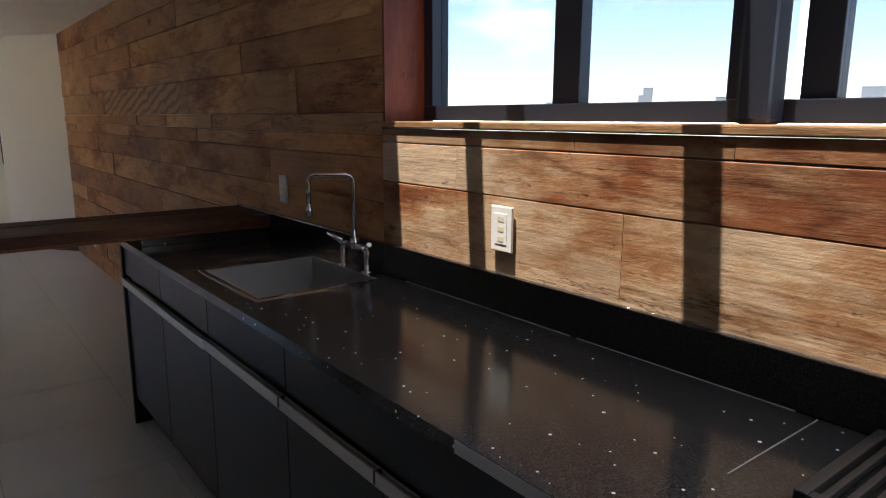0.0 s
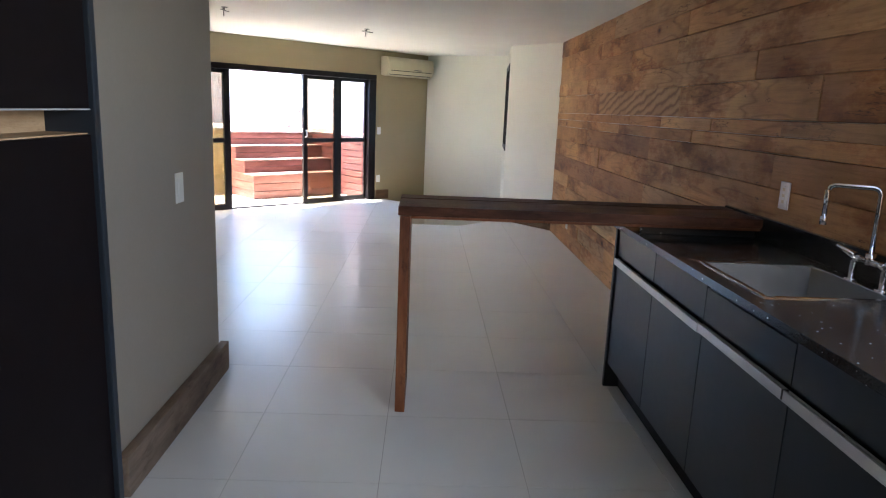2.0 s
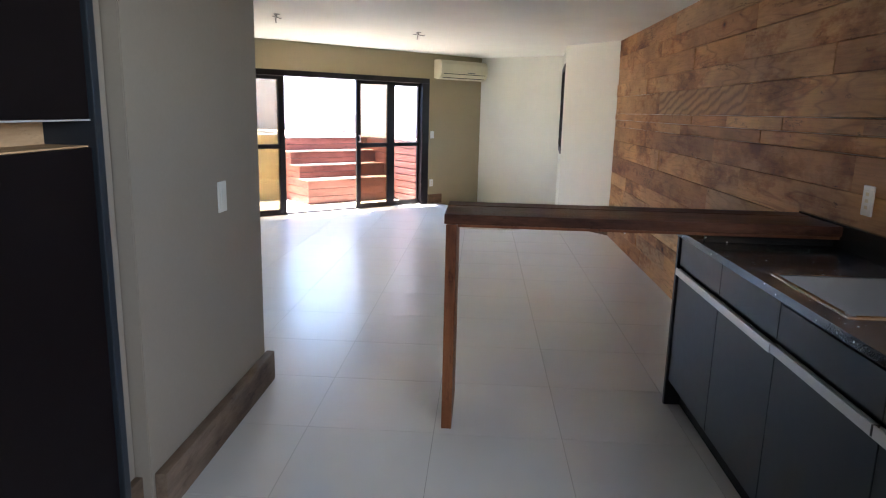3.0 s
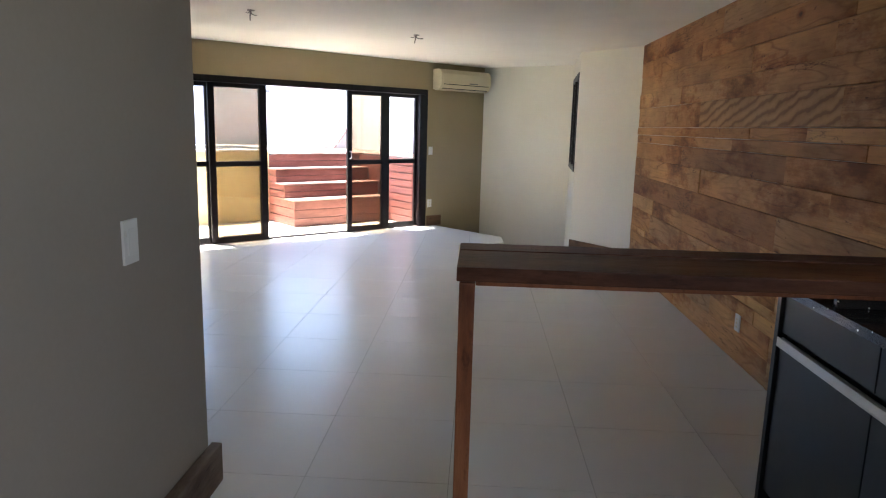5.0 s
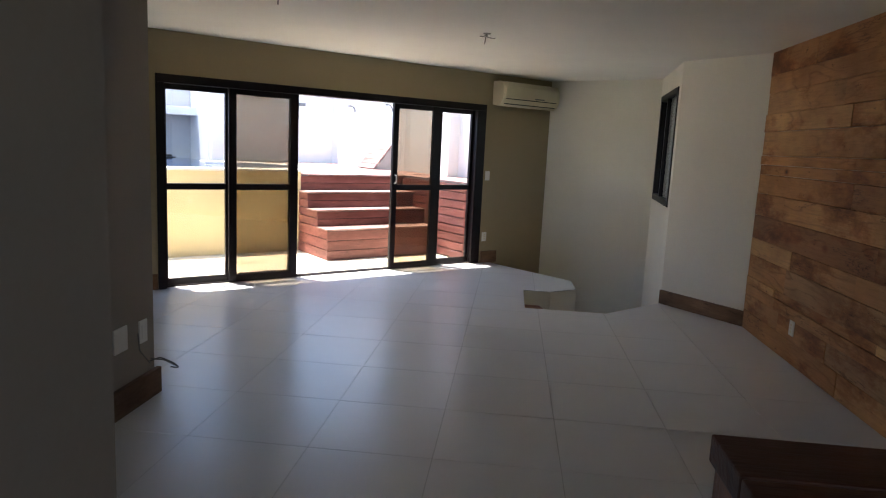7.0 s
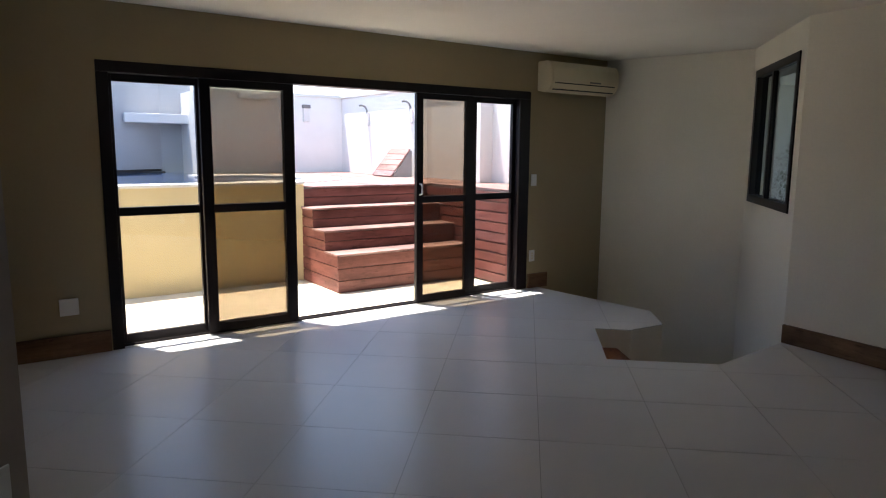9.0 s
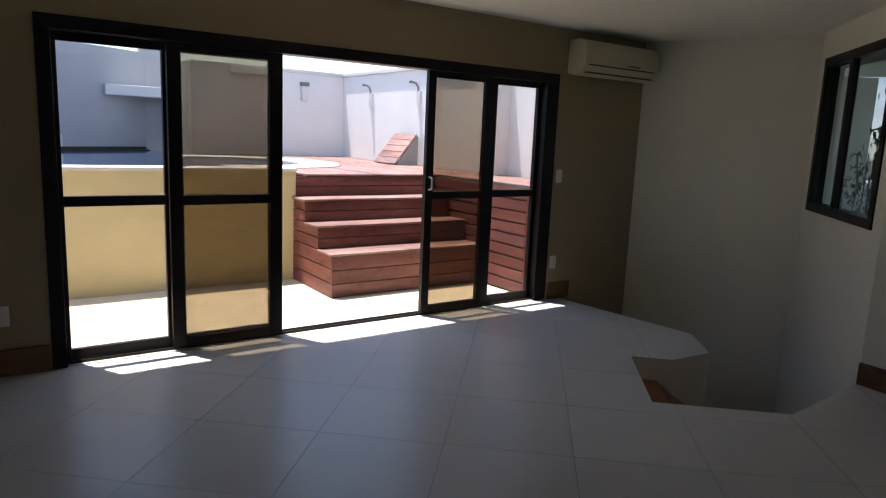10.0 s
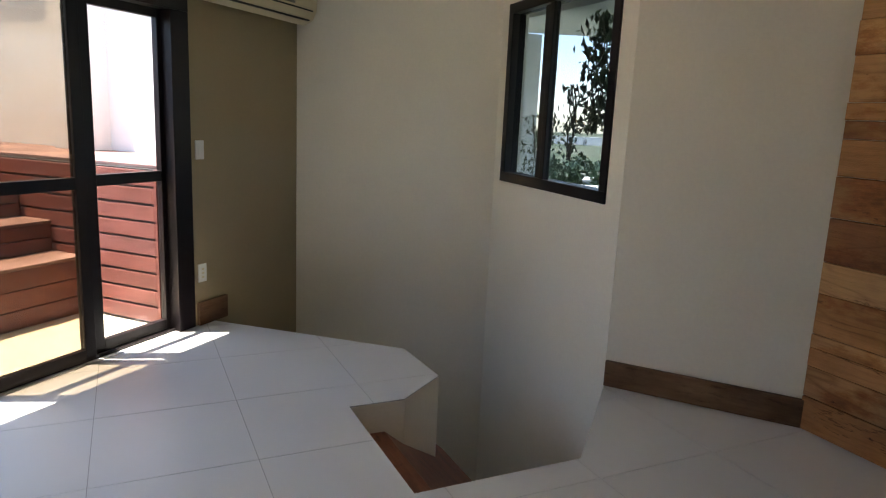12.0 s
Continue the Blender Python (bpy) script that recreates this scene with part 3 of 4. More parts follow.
# red jamb and sill of the kitchen window
tagged(part("trim", box(1.552, 1.76, 2.488, 2.50, 1.47, 2.2), M_RED), "worn red-stained wooden window jamb", "window jamb", kind="structure")
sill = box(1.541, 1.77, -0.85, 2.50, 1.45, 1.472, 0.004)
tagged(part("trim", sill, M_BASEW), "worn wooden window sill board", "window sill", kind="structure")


def window_unit(name, label, m, w, h, stiles, depth, bar, mat_f, panes, mat_g):
    """A metal window: an outer frame with stiles and one sheet of glass a light. m: x along, y outwards."""
    win = tagged(empty(name, m), label, "window", kind="structure")
    bm = bmesh.new()
    add_box(bm, 0, w, 0, depth, 0, bar, 0.003)
    add_box(bm, 0, w, 0, depth, h - bar, h, 0.003)
    add_box(bm, 0, bar, 0.001, depth - 0.001, bar, h - bar, 0.003)
    add_box(bm, w - bar, w, 0.001, depth - 0.001, bar, h - bar, 0.003)
    part("window_frame", bm, mat_f, win)
    for x, sw, y0 in stiles:
        part("stile", box(x - sw / 2, x + sw / 2, y0, y0 + 0.045, bar, h - bar, 0.003), mat_f, win)
    for x0, x1, y in panes:
        g = part("pane", box(x0, x1, y, y + 0.005, bar, h - bar), mat_g, win)
        g.visible_shadow = False
    return win


# kitchen window: x runs towards -y
KW = Matrix.Translation((1.72, 2.49, 1.475)) @ Euler((0, 0, radians(-90))).to_matrix().to_4x4()
window_unit("window_1", "black aluminium sliding window above the worktop", KW, 3.3, 0.73,
            ((0.66, 0.10, 0.02), (1.20, 0.075, 0.0), (1.35, 0.075, 0.03), (2.0, 0.09, 0.02), (2.7, 0.09, 0.02)), 0.075, 0.05, M_KFRAME,
            ((0.05, 0.66, 0.04), (0.66, 1.28, 0.06), (1.35, 2.0, 0.04), (2.0, 3.25, 0.06)), M_SMOKE)
part_post = part("trim", box(1.645, 1.72, 1.19, 1.265, 1.472, 2.2, 0.012), M_KFRAME)
tagged(part_post, "black metal post standing on the window sill", "window post", kind="structure")

# stair window
d = (Vector(W_FAR) - Vector(W_WIN)).normalized()
SW = Matrix.Translation((W_WIN[0] + d.x * WIN[1], W_WIN[1] + d.y * WIN[1], WIN[2])) @ Euler((0, 0, math.atan2(-d.y, -d.x))).to_matrix().to_4x4()
window_unit("window_2", "dark bronze aluminium two-light window over the stairwell", SW @ pose(0, -0.012, 0), WIN[1] - WIN[0], WIN[3] - WIN[2],
            ((0.50, 0.075, 0.03), (0.60, 0.05, 0.0)), 0.10, 0.065, M_FRAME, ((0.06, 0.55, 0.05), (0.55, 1.26, 0.02)), M_STAIRG)

# ---- baseboards ----
def baseboard(p0, p1, h=0.15, t=0.03, mat_=None):
    d = Vector((p1[0] - p0[0], p1[1] - p0[1], 0))
    m = pose(p0[0], p0[1], 0, 0, 0, math.degrees(math.atan2(d.y, d.x)))
    ob = part("baseboard", box(0, d.length, 0.001, t, 0.001, h, 0.004), mat_ or M_BASEX)
    ob.matrix_world = m
    return tagged(ob, "thick brown reclaimed wooden baseboard", "baseboard", kind="structure")


baseboard(W_ANGLE, W_WIN, 0.14, 0.025)
baseboard((-1.21, 3.93), (-1.21, 2.64), 0.165, 0.045, M_BASEG)
baseboard((-1.27, 2.615), (-1.27, 1.535), 0.165, 0.03, M_BASEG)
baseboard((-2.48, 6.30), (-2.48, 3.95), 0.15, 0.03)
baseboard(tuple((A - DU * 0.07)[:2]), tuple((A - DU * 1.2)[:2]), 0.15, 0.025)
baseboard(tuple((A + DU * 4.06)[:2]), tuple((A + DU * 3.80)[:2]), 0.15, 0.025)

# ---- sliding glass doors ----
door = tagged(empty("door_1", DOOR @ pose(-0.06, 0, 0)), "four-panel dark bronze sliding glass doors, one panel slid open", "sliding door", kind="structure")
F = 0.075
bm = bmesh.new()
add_box(bm, 0, DOOR_W, -0.01, 0.12, DOOR_H - F, DOOR_H, 0.003)
add_box(bm, 0, F, -0.009, 0.119, 0.0, DOOR_H - F, 0.003)
add_box(bm, DOOR_W - F - 0.06, DOOR_W, -0.009, 0.119, 0.0, DOOR_H - F, 0.003)
part("door_frame", bm, M_FRAME, door)
part("threshold", box(F, DOOR_W - F - 0.06, 0.0, 0.12, -0.01, 0.006, 0.002), M_COPE, door, "pale stone threshold")
for n0 in (0.024, 0.08):
    part("track", box(F, DOOR_W - F - 0.06, n0, n0 + 0.012, 0.0062, 0.023, 0.002), M_FRAME, door)


def leaf(x0, x1, y, sl, sr, gl, handle=None):
    """One sliding leaf: stiles, rails with a middle rail, two panes."""
    z0, z1 = 0.024, DOOR_H - F - 0.002
    lf = part("panel", box(x0, x0 + sl, y, y + 0.04, z0, z1, 0.003), M_FRAME, door)
    part("stile", box(x1 - sr, x1, y, y + 0.04, z0, z1, 0.003), M_FRAME, lf)
    part("rail", box(x0 + sl, x1 - sr, y + 0.001, y + 0.039, z0, z0 + 0.055, 0.003), M_FRAME, lf)
    part("rail", box(x0 + sl, x1 - sr, y + 0.001, y + 0.039, z1 - 0.05, z1, 0.003), M_FRAME, lf)
    part("rail", box(x0 + sl, x1 - sr, y + 0.001, y + 0.039, 0.925, 0.985, 0.003), M_FRAME, lf)
    for za, zb in ((z0 + 0.055, 0.925), (0.985, z1 - 0.05)):
        g = part("pane", box(x0 + sl, x1 - sr, y + 0.017, y + 0.022, za, zb), gl, lf)
        g.visible_shadow = gl is M_TINT
    if handle is not None:
        part("handle", tube(round_path([(handle, y - 0.002, 1.0), (handle, y - 0.045, 1.01), (handle, y - 0.045, 1.09), (handle, y - 0.002, 1.1)], 0.012, 4), 0.008, 8), M_ALU, lf)
    return lf


leaf(0.075, 0.70, 0.065, 0.03, 0.05, M_GLASS)
leaf(0.665, 1.38, 0.01, 0.075, 0.085, M_TINT)
leaf(2.52, 3.13, 0.01, 0.068, 0.065, M_TINT, 2.55)
leaf(3.13, 3.705, 0.065, 0.10, 0.03, M_GLASS)
leaf(0.73, 1.36, 0.065, 0.03, 0.05, M_GLASS)


# ---- kitchen ----
TOPZ = 0.935
worktop = tagged(empty("worktop", pose(1.25, 2.0, TOPZ)), "polished black granite worktop with bright flecks and upstand", "worktop")
PI = worktop.matrix_world.inverted()


def keep_world(ob, parent_inv):
    ob.matrix_parent_inverse = parent_inv
    return ob


SX0, SX1, SY0, SY1 = 1.02, 1.458, 2.395, 2.895
bm = bmesh.new()
for x0, x1, y0, y1 in ((0.935, 1.549, -0.3, SY0), (0.935, SX0, SY0, SY1), (SX1, 1.549, SY0, SY1), (0.935, 1.549, SY1, 3.865)):
    add_box(bm, x0, x1, y0, y1, TOPZ - 0.03, TOPZ)
bmesh.ops.remove_doubles(bm, verts=bm.verts, dist=1e-5)
keep_world(part("slab", bm, M_GRAN, worktop), PI)
keep_world(part("end_upstand", box(0.96, 1.521, 3.50, 3.52, TOPZ + 0.0005, 0.985, 0.002), M_GRAN, worktop), PI)
keep_world(part("upstand", box(1.522, 1.545, -0.3, 3.86, TOPZ + 0.0005, 1.045, 0.003), M_GRAN, worktop), PI)
for x0, x1, y0, y1 in ((1.517, 1.5205, 1.02, 1.56), (1.517, 1.5205, 1.585, 2.32), (1.20, 1.514, 0.975, 0.977)):
    keep_world(part("joint", box(x0, x1, y0, y1, TOPZ + 0.0003, TOPZ + 0.0016), M_FILL, worktop, "pale filler joint"), PI)
# thin pale strip that paints the window's reflection on the slab edge
keep_world(part("edge_strip", box(0.9335, 0.9349, 1.08, 1.33, TOPZ - 0.027, TOPZ - 0.002), M_PALE, worktop, "pale strip painting a reflection on the front edge"), PI)
sink = tagged(empty("sink", pose(1.25, 2.67, TOPZ - 0.17)), "rectangular brushed steel sink set into the worktop", "sink")
bm = bmesh.new()
add_box(bm, SX0 - 0.012, SX1 + 0.012, SY0 - 0.012, SY0 + 0.004, TOPZ + 0.0005, TOPZ + 0.004)
add_box(bm, SX0 - 0.012, SX1 + 0.012, SY1 - 0.004, SY1 + 0.012, TOPZ + 0.0005, TOPZ + 0.004)
add_box(bm, SX0 - 0.012, SX0 + 0.004, SY0 + 0.004, SY1 - 0.004, TOPZ + 0.0005, TOPZ + 0.004)
add_box(bm, SX1 - 0.004, SX1 + 0.012, SY0 + 0.004, SY1 - 0.004, TOPZ + 0.0005, TOPZ + 0.004)
keep_world(part("rim", bm, M_CHROME, sink), sink.matrix_world.inverted())
bm = bmesh.new()
t = 0.003
add_box(bm, SX0 + t, SX1 - t, SY0 + t, SY1 - t, TOPZ - 0.17, TOPZ - 0.166)
for x0, x1, y0, y1 in ((SX0, SX0 + t, SY0, SY1), (SX1 - t, SX1, SY0, SY1), (SX0 + t, SX1 - t, SY0, SY0 + t), (SX0 + t, SX1 - t, SY1 - t, SY1)):
    add_box(bm, x0, x1, y0, y1, TOPZ - 0.17, TOPZ)
keep_world(part("basin", bm, M_STEEL, sink), sink.matrix_world.inverted())
bm = bmesh.new()
bmesh.ops.create_cone(bm, cap_ends=True, segments=20, radius1=0.04, radius2=0.035, depth=0.006, matrix=pose(1.25, 2.67, TOPZ - 0.163))
keep_world(part("drain", bm, M_CHROME, sink), sink.matrix_world.inverted())

# bridge tap
tap = tagged(empty("kitchen_tap", pose(1.485, 2.60, TOPZ)), "chrome bridge kitchen tap with a squared swan spout", "tap")
part("spout", tube(round_path([(0, 0, 0.10), (0, 0, 0.345), (-0.135, 0.09, 0.345), (-0.135, 0.09, 0.225)], 0.03, 6), 0.009, 12), M_CHROME, tap)
part("nozzle", tube([(-0.135, 0.09, 0.23), (-0.135, 0.09, 0.2)], 0.012, 12), M_CHROME, tap)
part("bridge", tube([(0, -0.07, 0.085), (0, 0.07, 0.085)], 0.012, 12), M_CHROME, tap)
part("collar", tube([(0, 0, 0.075), (0, 0, 0.115)], 0.017, 12), M_CHROME, tap)
for s in (-1, 1):
    up = part("pillar", tube(round_path([(0, s * 0.085, 0.0), (0, s * 0.085, 0.085), (0, s * 0.05, 0.085)], 0.02, 5), 0.013, 12), M_CHROME, tap)
    part("flange", tube([(0, s * 0.085, 0.0), (0, s * 0.085, 0.008)], 0.024, 14), M_CHROME, up)
    part("lever", tube([(0, s * 0.085, 0.09), (-0.012, s * 0.11, 0.10), (-0.03, s * 0.15, 0.115)], (0.015, 0.011, 0.008), 10), M_CHROME, up)

# base cabinets
FX = 0.958
END_Y = 3.86


def base_cabinet(y0, y1, label):
    c = tagged(empty("base_cabinet", pose(1.25, (y0 + y1) / 2, 0)), label, "cabinet", group="base cabinets under the worktop")
    iv = c.matrix_world.inverted()
    keep_world(part("body", box(FX + 0.022, 1.50, y0 + 0.001, y1 - 0.001, 0.12, TOPZ - 0.19), M_CAB, c), iv)
    keep_world(part("plinth", box(FX + 0.07, FX + 0.09, y0, y1, 0.0, 0.12), M_TALL, c), iv)
    keep_world(part("door", box(FX, FX + 0.02, y0 + 0.0025, y1 - 0.0025, 0.14, 0.715, 0.002), M_CAB, c), iv)
    return c


DOORS = [END_Y - 0.03, 3.25, 2.69, 2.08, 1.60, 1.04, 0.48, -0.3]
for a, b_ in zip(DOORS, DOORS[1:]):
    base_cabinet(b_, a, "matt black base cabinet with aluminium grip rail")
drw = [END_Y - 0.03, 3.25, 2.69, 2.08, 1.04, -0.3]
for a, b_, top in zip(drw, drw[1:], (0.034, 0.04, 0.05, 0.036, 0.04)):
    t = tagged(empty("drawer", pose(FX, (a + b_) / 2, 0.83)), "wide matt black drawer below the worktop", "drawer", group="drawers under the worktop")
    keep_world(part("front", box(FX, FX + 0.02, b_ + 0.0025, a - 0.0025, 0.757, TOPZ - top, 0.002), M_CAB, t), t.matrix_world.inverted())
    keep_world(part("box", box(FX + 0.0205, FX + 0.05, b_ + 0.02, a - 0.02, 0.76, TOPZ - 0.06), M_TALL, t), t.matrix_world.inverted())
end_panel = tagged(part("end_panel", box(FX - 0.012, 1.53, END_Y - 0.028, END_Y, 0.0, TOPZ - 0.031, 0.002), M_CAB), "matt black end panel closing the cabinet run", "panel")


def grip(y0, y1, z, notch):
    g = tagged(empty("grip_rail", pose(FX - 0.01, (y0 + y1) / 2, z)), "brushed aluminium grip rail along the cabinet fronts", "handle", group="grip rails")
    iv = g.matrix_world.inverted()
    bm = bmesh.new()
    add_box(bm, FX - 0.022, FX + 0.015, y0, y1, z - 0.018, z - 0.012, 0.001)
    add_box(bm, FX - 0.022, FX - 0.017, y0, y1, z - 0.012, z + 0.016, 0.001)
    add_box(bm, FX - 0.006, FX + 0.0, y0, y1, z - 0.012, z + 0.014, 0.001)
    keep_world(part("profile", bm, M_ALU, g), iv)
    for y in notch:
        keep_world(part("joint", box(FX - 0.024, FX - 0.004, y - 0.003, y + 0.003, z - 0.014, z + 0.016), M_IRON, g), iv)


grip(2.69, END_Y - 0.05, 0.729, ())
grip(-0.3, 2.682, 0.735, (2.08, 1.60, 1.04))

# cast grate on the worktop
gr = tagged(empty("hob_grate", pose(1.4, 0.55, TOPZ)), "dark cast grate with long bars on the worktop", "grate")
iv = gr.matrix_world.inverted()
bm = bmesh.new()
add_box(bm, 1.20, 1.515, 0.858, 0.878, TOPZ + 0.001, TOPZ + 0.022, 0.003)
add_box(bm, 1.20, 1.515, 0.20, 0.22, TOPZ + 0.001, TOPZ + 0.022, 0.003)
add_box(bm, 1.20, 1.22, 0.22, 0.858, TOPZ + 0.001, TOPZ + 0.021, 0.003)
add_box(bm, 1.495, 1.515, 0.22, 0.858, TOPZ + 0.001, TOPZ + 0.021, 0.003)
keep_world(part("frame", bm, M_IRON, gr), iv)
for k in range(24):
    y = 0.234 + k * 0.0262
    keep_world(part("bar", box(1.215, 1.50, y, y + 0.012, TOPZ + 0.006, TOPZ + 0.02, 0.003), M_IRON, gr), iv)

# breakfast bar
bar = tagged(empty("breakfast_bar", pose(-0.185, 3.73, 0)), "dark reclaimed wooden breakfast bar on one plank leg", "bar counter")
iv = bar.matrix_world.inverted()
for k, (ya, yb) in enumerate(((3.44, 3.595), (3.597, 3.745), (3.747, 3.885))):
    keep_world(part("top_plank", box(-0.215, 1.54, ya, yb, 0.99, 1.035 - 0.002 * (k == 1), 0.004), M_BAR, bar), iv)
keep_world(part("front_rail", box(-0.155, 1.54, 3.455, 3.49, 0.975, 0.989, 0.003), M_LEG, bar), iv)
keep_world(part("leg", box(-0.206, -0.157, 3.43, 3.88, 0.0, 0.989, 0.005), M_LEG, bar), iv)

# tall cabinet with an open niche
tc = tagged(empty("tall_cabinet", pose(-0.96, 0.4, 0)), "tall espresso-brown cabinet with a narrow pale wood niche", "cabinet")
iv = tc.matrix_world.inverted()
TX0, TY0, TY1 = -0.66, -0.88, 1.53
SLOT_Z0, SLOT_Z1 = 1.42, 1.464
keep_world(part("side_panel", box(-1.265, TX0, TY1 - 0.02, TY1, 0.0, 2.345, 0.002), M_CAB, tc), iv)
keep_world(part("lower_front", box(-1.262, TX0 - 0.008, TY0, TY1 - 0.021, 0.0, SLOT_Z0, 0.002), M_TALL, tc), iv)
keep_world(part("upper_front", box(-1.262, TX0 - 0.008, TY0, TY1 - 0.021, SLOT_Z1, 2.345, 0.002), M_TALL, tc), iv)
keep_world(part("niche_back", box(-0.76, -0.745, TY0, TY1 - 0.021, SLOT_Z0 + 0.001, SLOT_Z1 - 0.001), M_NICHE, tc), iv)
keep_world(part("niche_shelf", box(-0.744, TX0 - 0.014, TY0, TY1 - 0.021, SLOT_Z0 + 0.0005, SLOT_Z0 + 0.003), M_NICHE, tc), iv)
keep_world(part("edge_strip", box(TX0 - 0.012, TX0 - 0.007, TY0, TY1 - 0.021, SLOT_Z1 - 0.003, SLOT_Z1 - 0.0005), M_ALU, tc), iv)


# ---- switches and sockets ----
def plate(m, label, w=0.075, h=0.12, kind="rocker", cat="light switch"):
    """A wall plate: x across, z up, y into the wall; the face looks to -y."""
    p = tagged(empty("wall_plate", m), label, cat, group="wall plates")
    part("cover", box(-w / 2, w / 2, -0.009, 0.0, -h / 2, h / 2, 0.003), M_PLATE, p)
    if kind == "rocker":
        part("rocker", box(-w * 0.26, w * 0.26, -0.012, -0.0085, -h * 0.3, h * 0.3, 0.0015), M_PLATE, p)
    elif kind == "socket":
        part("insert", box(-w * 0.28, w * 0.28, -0.0105, -0.0085, -h * 0.34, h * 0.34, 0.001), M_PLATE, p)
        for z in (-h * 0.22, 0, h * 0.22):
            part("slot", box(-w * 0.14, w * 0.14, -0.0112, -0.0102, z - h * 0.055, z + h * 0.055), M_PLATE2, p)
    return p


plate(pose(-1.2095, 3.38, 1.09, 0, 0, 90), "white light switch on the partition wall", 0.085, 0.135)
plate(pose(1.545, 3.32, 1.166, 0, 0, -90), "white double socket on the wood wall above the bar", 0.075, 0.125, "socket", "socket")
plate(pose(1.541, 1.865, 1.175, 0, 0, -90), "white triple socket on the wood wall above the worktop", 0.085, 0.13, "socket", "socket")
plate(pose(1.545, 5.673, 0.264, 0, 0, -90), "small white socket low on the wood wall", 0.075, 0.11, "socket", "socket")
plate(pose(1.545, 7.816, 0.264, 0, 0, -90), "small white socket low on the wood wall", 0.075, 0.11, "socket", "socket")
plate(DOOR @ pose(3.85, -0.001, 1.105), "white light switch beside the glazed doors", 0.07, 0.115)
plate(DOOR @ pose(3.85, -0.001, 0.335), "white socket low beside the glazed doors", 0.07, 0.115, "socket", "socket")
plate(DOOR @ pose(-0.31, -0.001, 0.34), "square white socket plate on the taupe wall", 0.115, 0.115, "rocker", "socket")
plate(pose(-2.4795, 5.95, 0.40, 0, 0, 90), "blank white wall plate above the baseboard", 0.12, 0.13, "blank", "wall plate")
plate(pose(-2.4795, 6.16, 0.39, 0, 0, 90), "white cable outlet plate above the baseboard", 0.075, 0.125, "rocker", "wall plate")
plate(DOOR @ pose(0.60, 6.268, 1.10, 0, 0, 30.05), "small white outdoor switch on the pool wall", 0.09, 0.2)
cb = tagged(empty("loose_cable", pose(-2.48, 6.22, 0.2)), "loose grey cable ends hanging out of the wall", "cable")
for k, pts in enumerate((((0, 0.0, 0.0), (0.05, 0.03, 0.02), (0.12, 0.06, -0.02), (0.15, 0.05, -0.04), (0.11, 0.03, -0.03)), ((0, 0.02, 0.01), (0.06, 0.05, 0.0), (0.13, 0.09, -0.05), (0.10, 0.10, -0.06)), ((0, -0.1, 0.19), (0.02, -0.12, 0.1), (0.03, -0.06, 0.03), (0.02, -0.02, 0.0)))):
    part("strand", tube(round_path(pts, 0.015, 4), 0.004, 8), M_CABLE, cb)

# ---- air conditioner ----
ac = tagged(empty("air_conditioner", DOOR @ pose(3.865, 0, 1.965)), "ivory split air conditioner high on the taupe wall", "air conditioner")
W, D, Hh = 0.96, 0.2, 0.3
prof = [(0, 0.02), (-0.10, 0.0), (-0.165, 0.03), (-D, 0.09), (-D - 0.006, 0.16), (-D, 0.235), (-D + 0.03, Hh - 0.01), (-0.12, Hh), (0, Hh)]
bm = bmesh.new()
ends = []
for x in (0.0, W):
    ends.append([bm.verts.new((x, y, z)) for y, z in prof])
for k in range(len(prof)):
    j = (k + 1) % len(prof)
    bm.faces.new((ends[0][k], ends[0][j], ends[1][j], ends[1][k]))
bm.faces.new(ends[0][::-1])
bm.faces.new(ends[1])
bmesh.ops.recalc_face_normals(bm, faces=bm.faces)
bmesh.ops.bevel(bm, geom=list(bm.edges), offset=0.006, segments=2, affect="EDGES")
part("casing", bm, M_PLATE2, ac)
part("front_panel", box(0.03, W - 0.03, -D - 0.012, -D + 0.004, 0.10, 0.235, 0.005), M_PLATE2, ac)
part("louvre", box(0.06, W - 0.06, -0.172, -0.168, 0.035, 0.075, 0.001, pose(0, 0, 0)), M_PLATE2, ac)
part("louvre_slot", box(0.05, W - 0.05, -0.2, -0.165, 0.084, 0.094), M_SLOT, ac)
part("louvre_slot", box(0.05, W - 0.05, -0.172, -0.145, 0.024, 0.034), M_SLOT, ac)
part("badge", box(0.52, 0.68, -D - 0.014, -D - 0.010, 0.105, 0.12), M_CABLE, ac)

# ceiling wire stubs
def wire_stub(x, y, turn):
    w = tagged(empty("ceiling_wire", pose(x, y, CEIL, 0, 0, turn)), "bare wire ends hanging from a ceiling lamp point", "wire", group="ceiling wires")
    bm = bmesh.new()
    bmesh.ops.create_cone(bm, cap_ends=True, segments=14, radius1=0.03, radius2=0.03, depth=0.006, matrix=pose(0, 0, -0.003))
    part("cap", bm, M_CABLE, w)
    part("strand", tube(round_path([(0, 0, -0.004), (0.0, 0, -0.03), (0.05, 0.01, -0.035), (0.075, 0.02, -0.03)], 0.012, 4), 0.0045, 8), M_CABLE, w)
    part("strand", tube(round_path([(-0.005, 0, -0.004), (-0.012, 0, -0.05), (-0.02, -0.01, -0.085)], 0.01, 4), 0.0045, 8), M_CABLE, w)
    part("strand", tube(round_path([(0, 0.005, -0.004), (-0.03, 0, -0.03), (-0.06, -0.01, -0.028)], 0.01, 4), 0.004, 8), M_CABLE, w)


wire_stub(-0.82, 8.35, 20)
wire_stub(-2.05, 7.04, 60)


# ---- terrace (x along the glazed wall, y outwards) ----
DECK = 0.995
S_L, S_R = 2.09, 3.70
STEP_N = (0.85, 1.14, 1.43, 1.72)
STEP_Z = (0.375, 0.58, 0.785, DECK)
POOL_N = 1.70


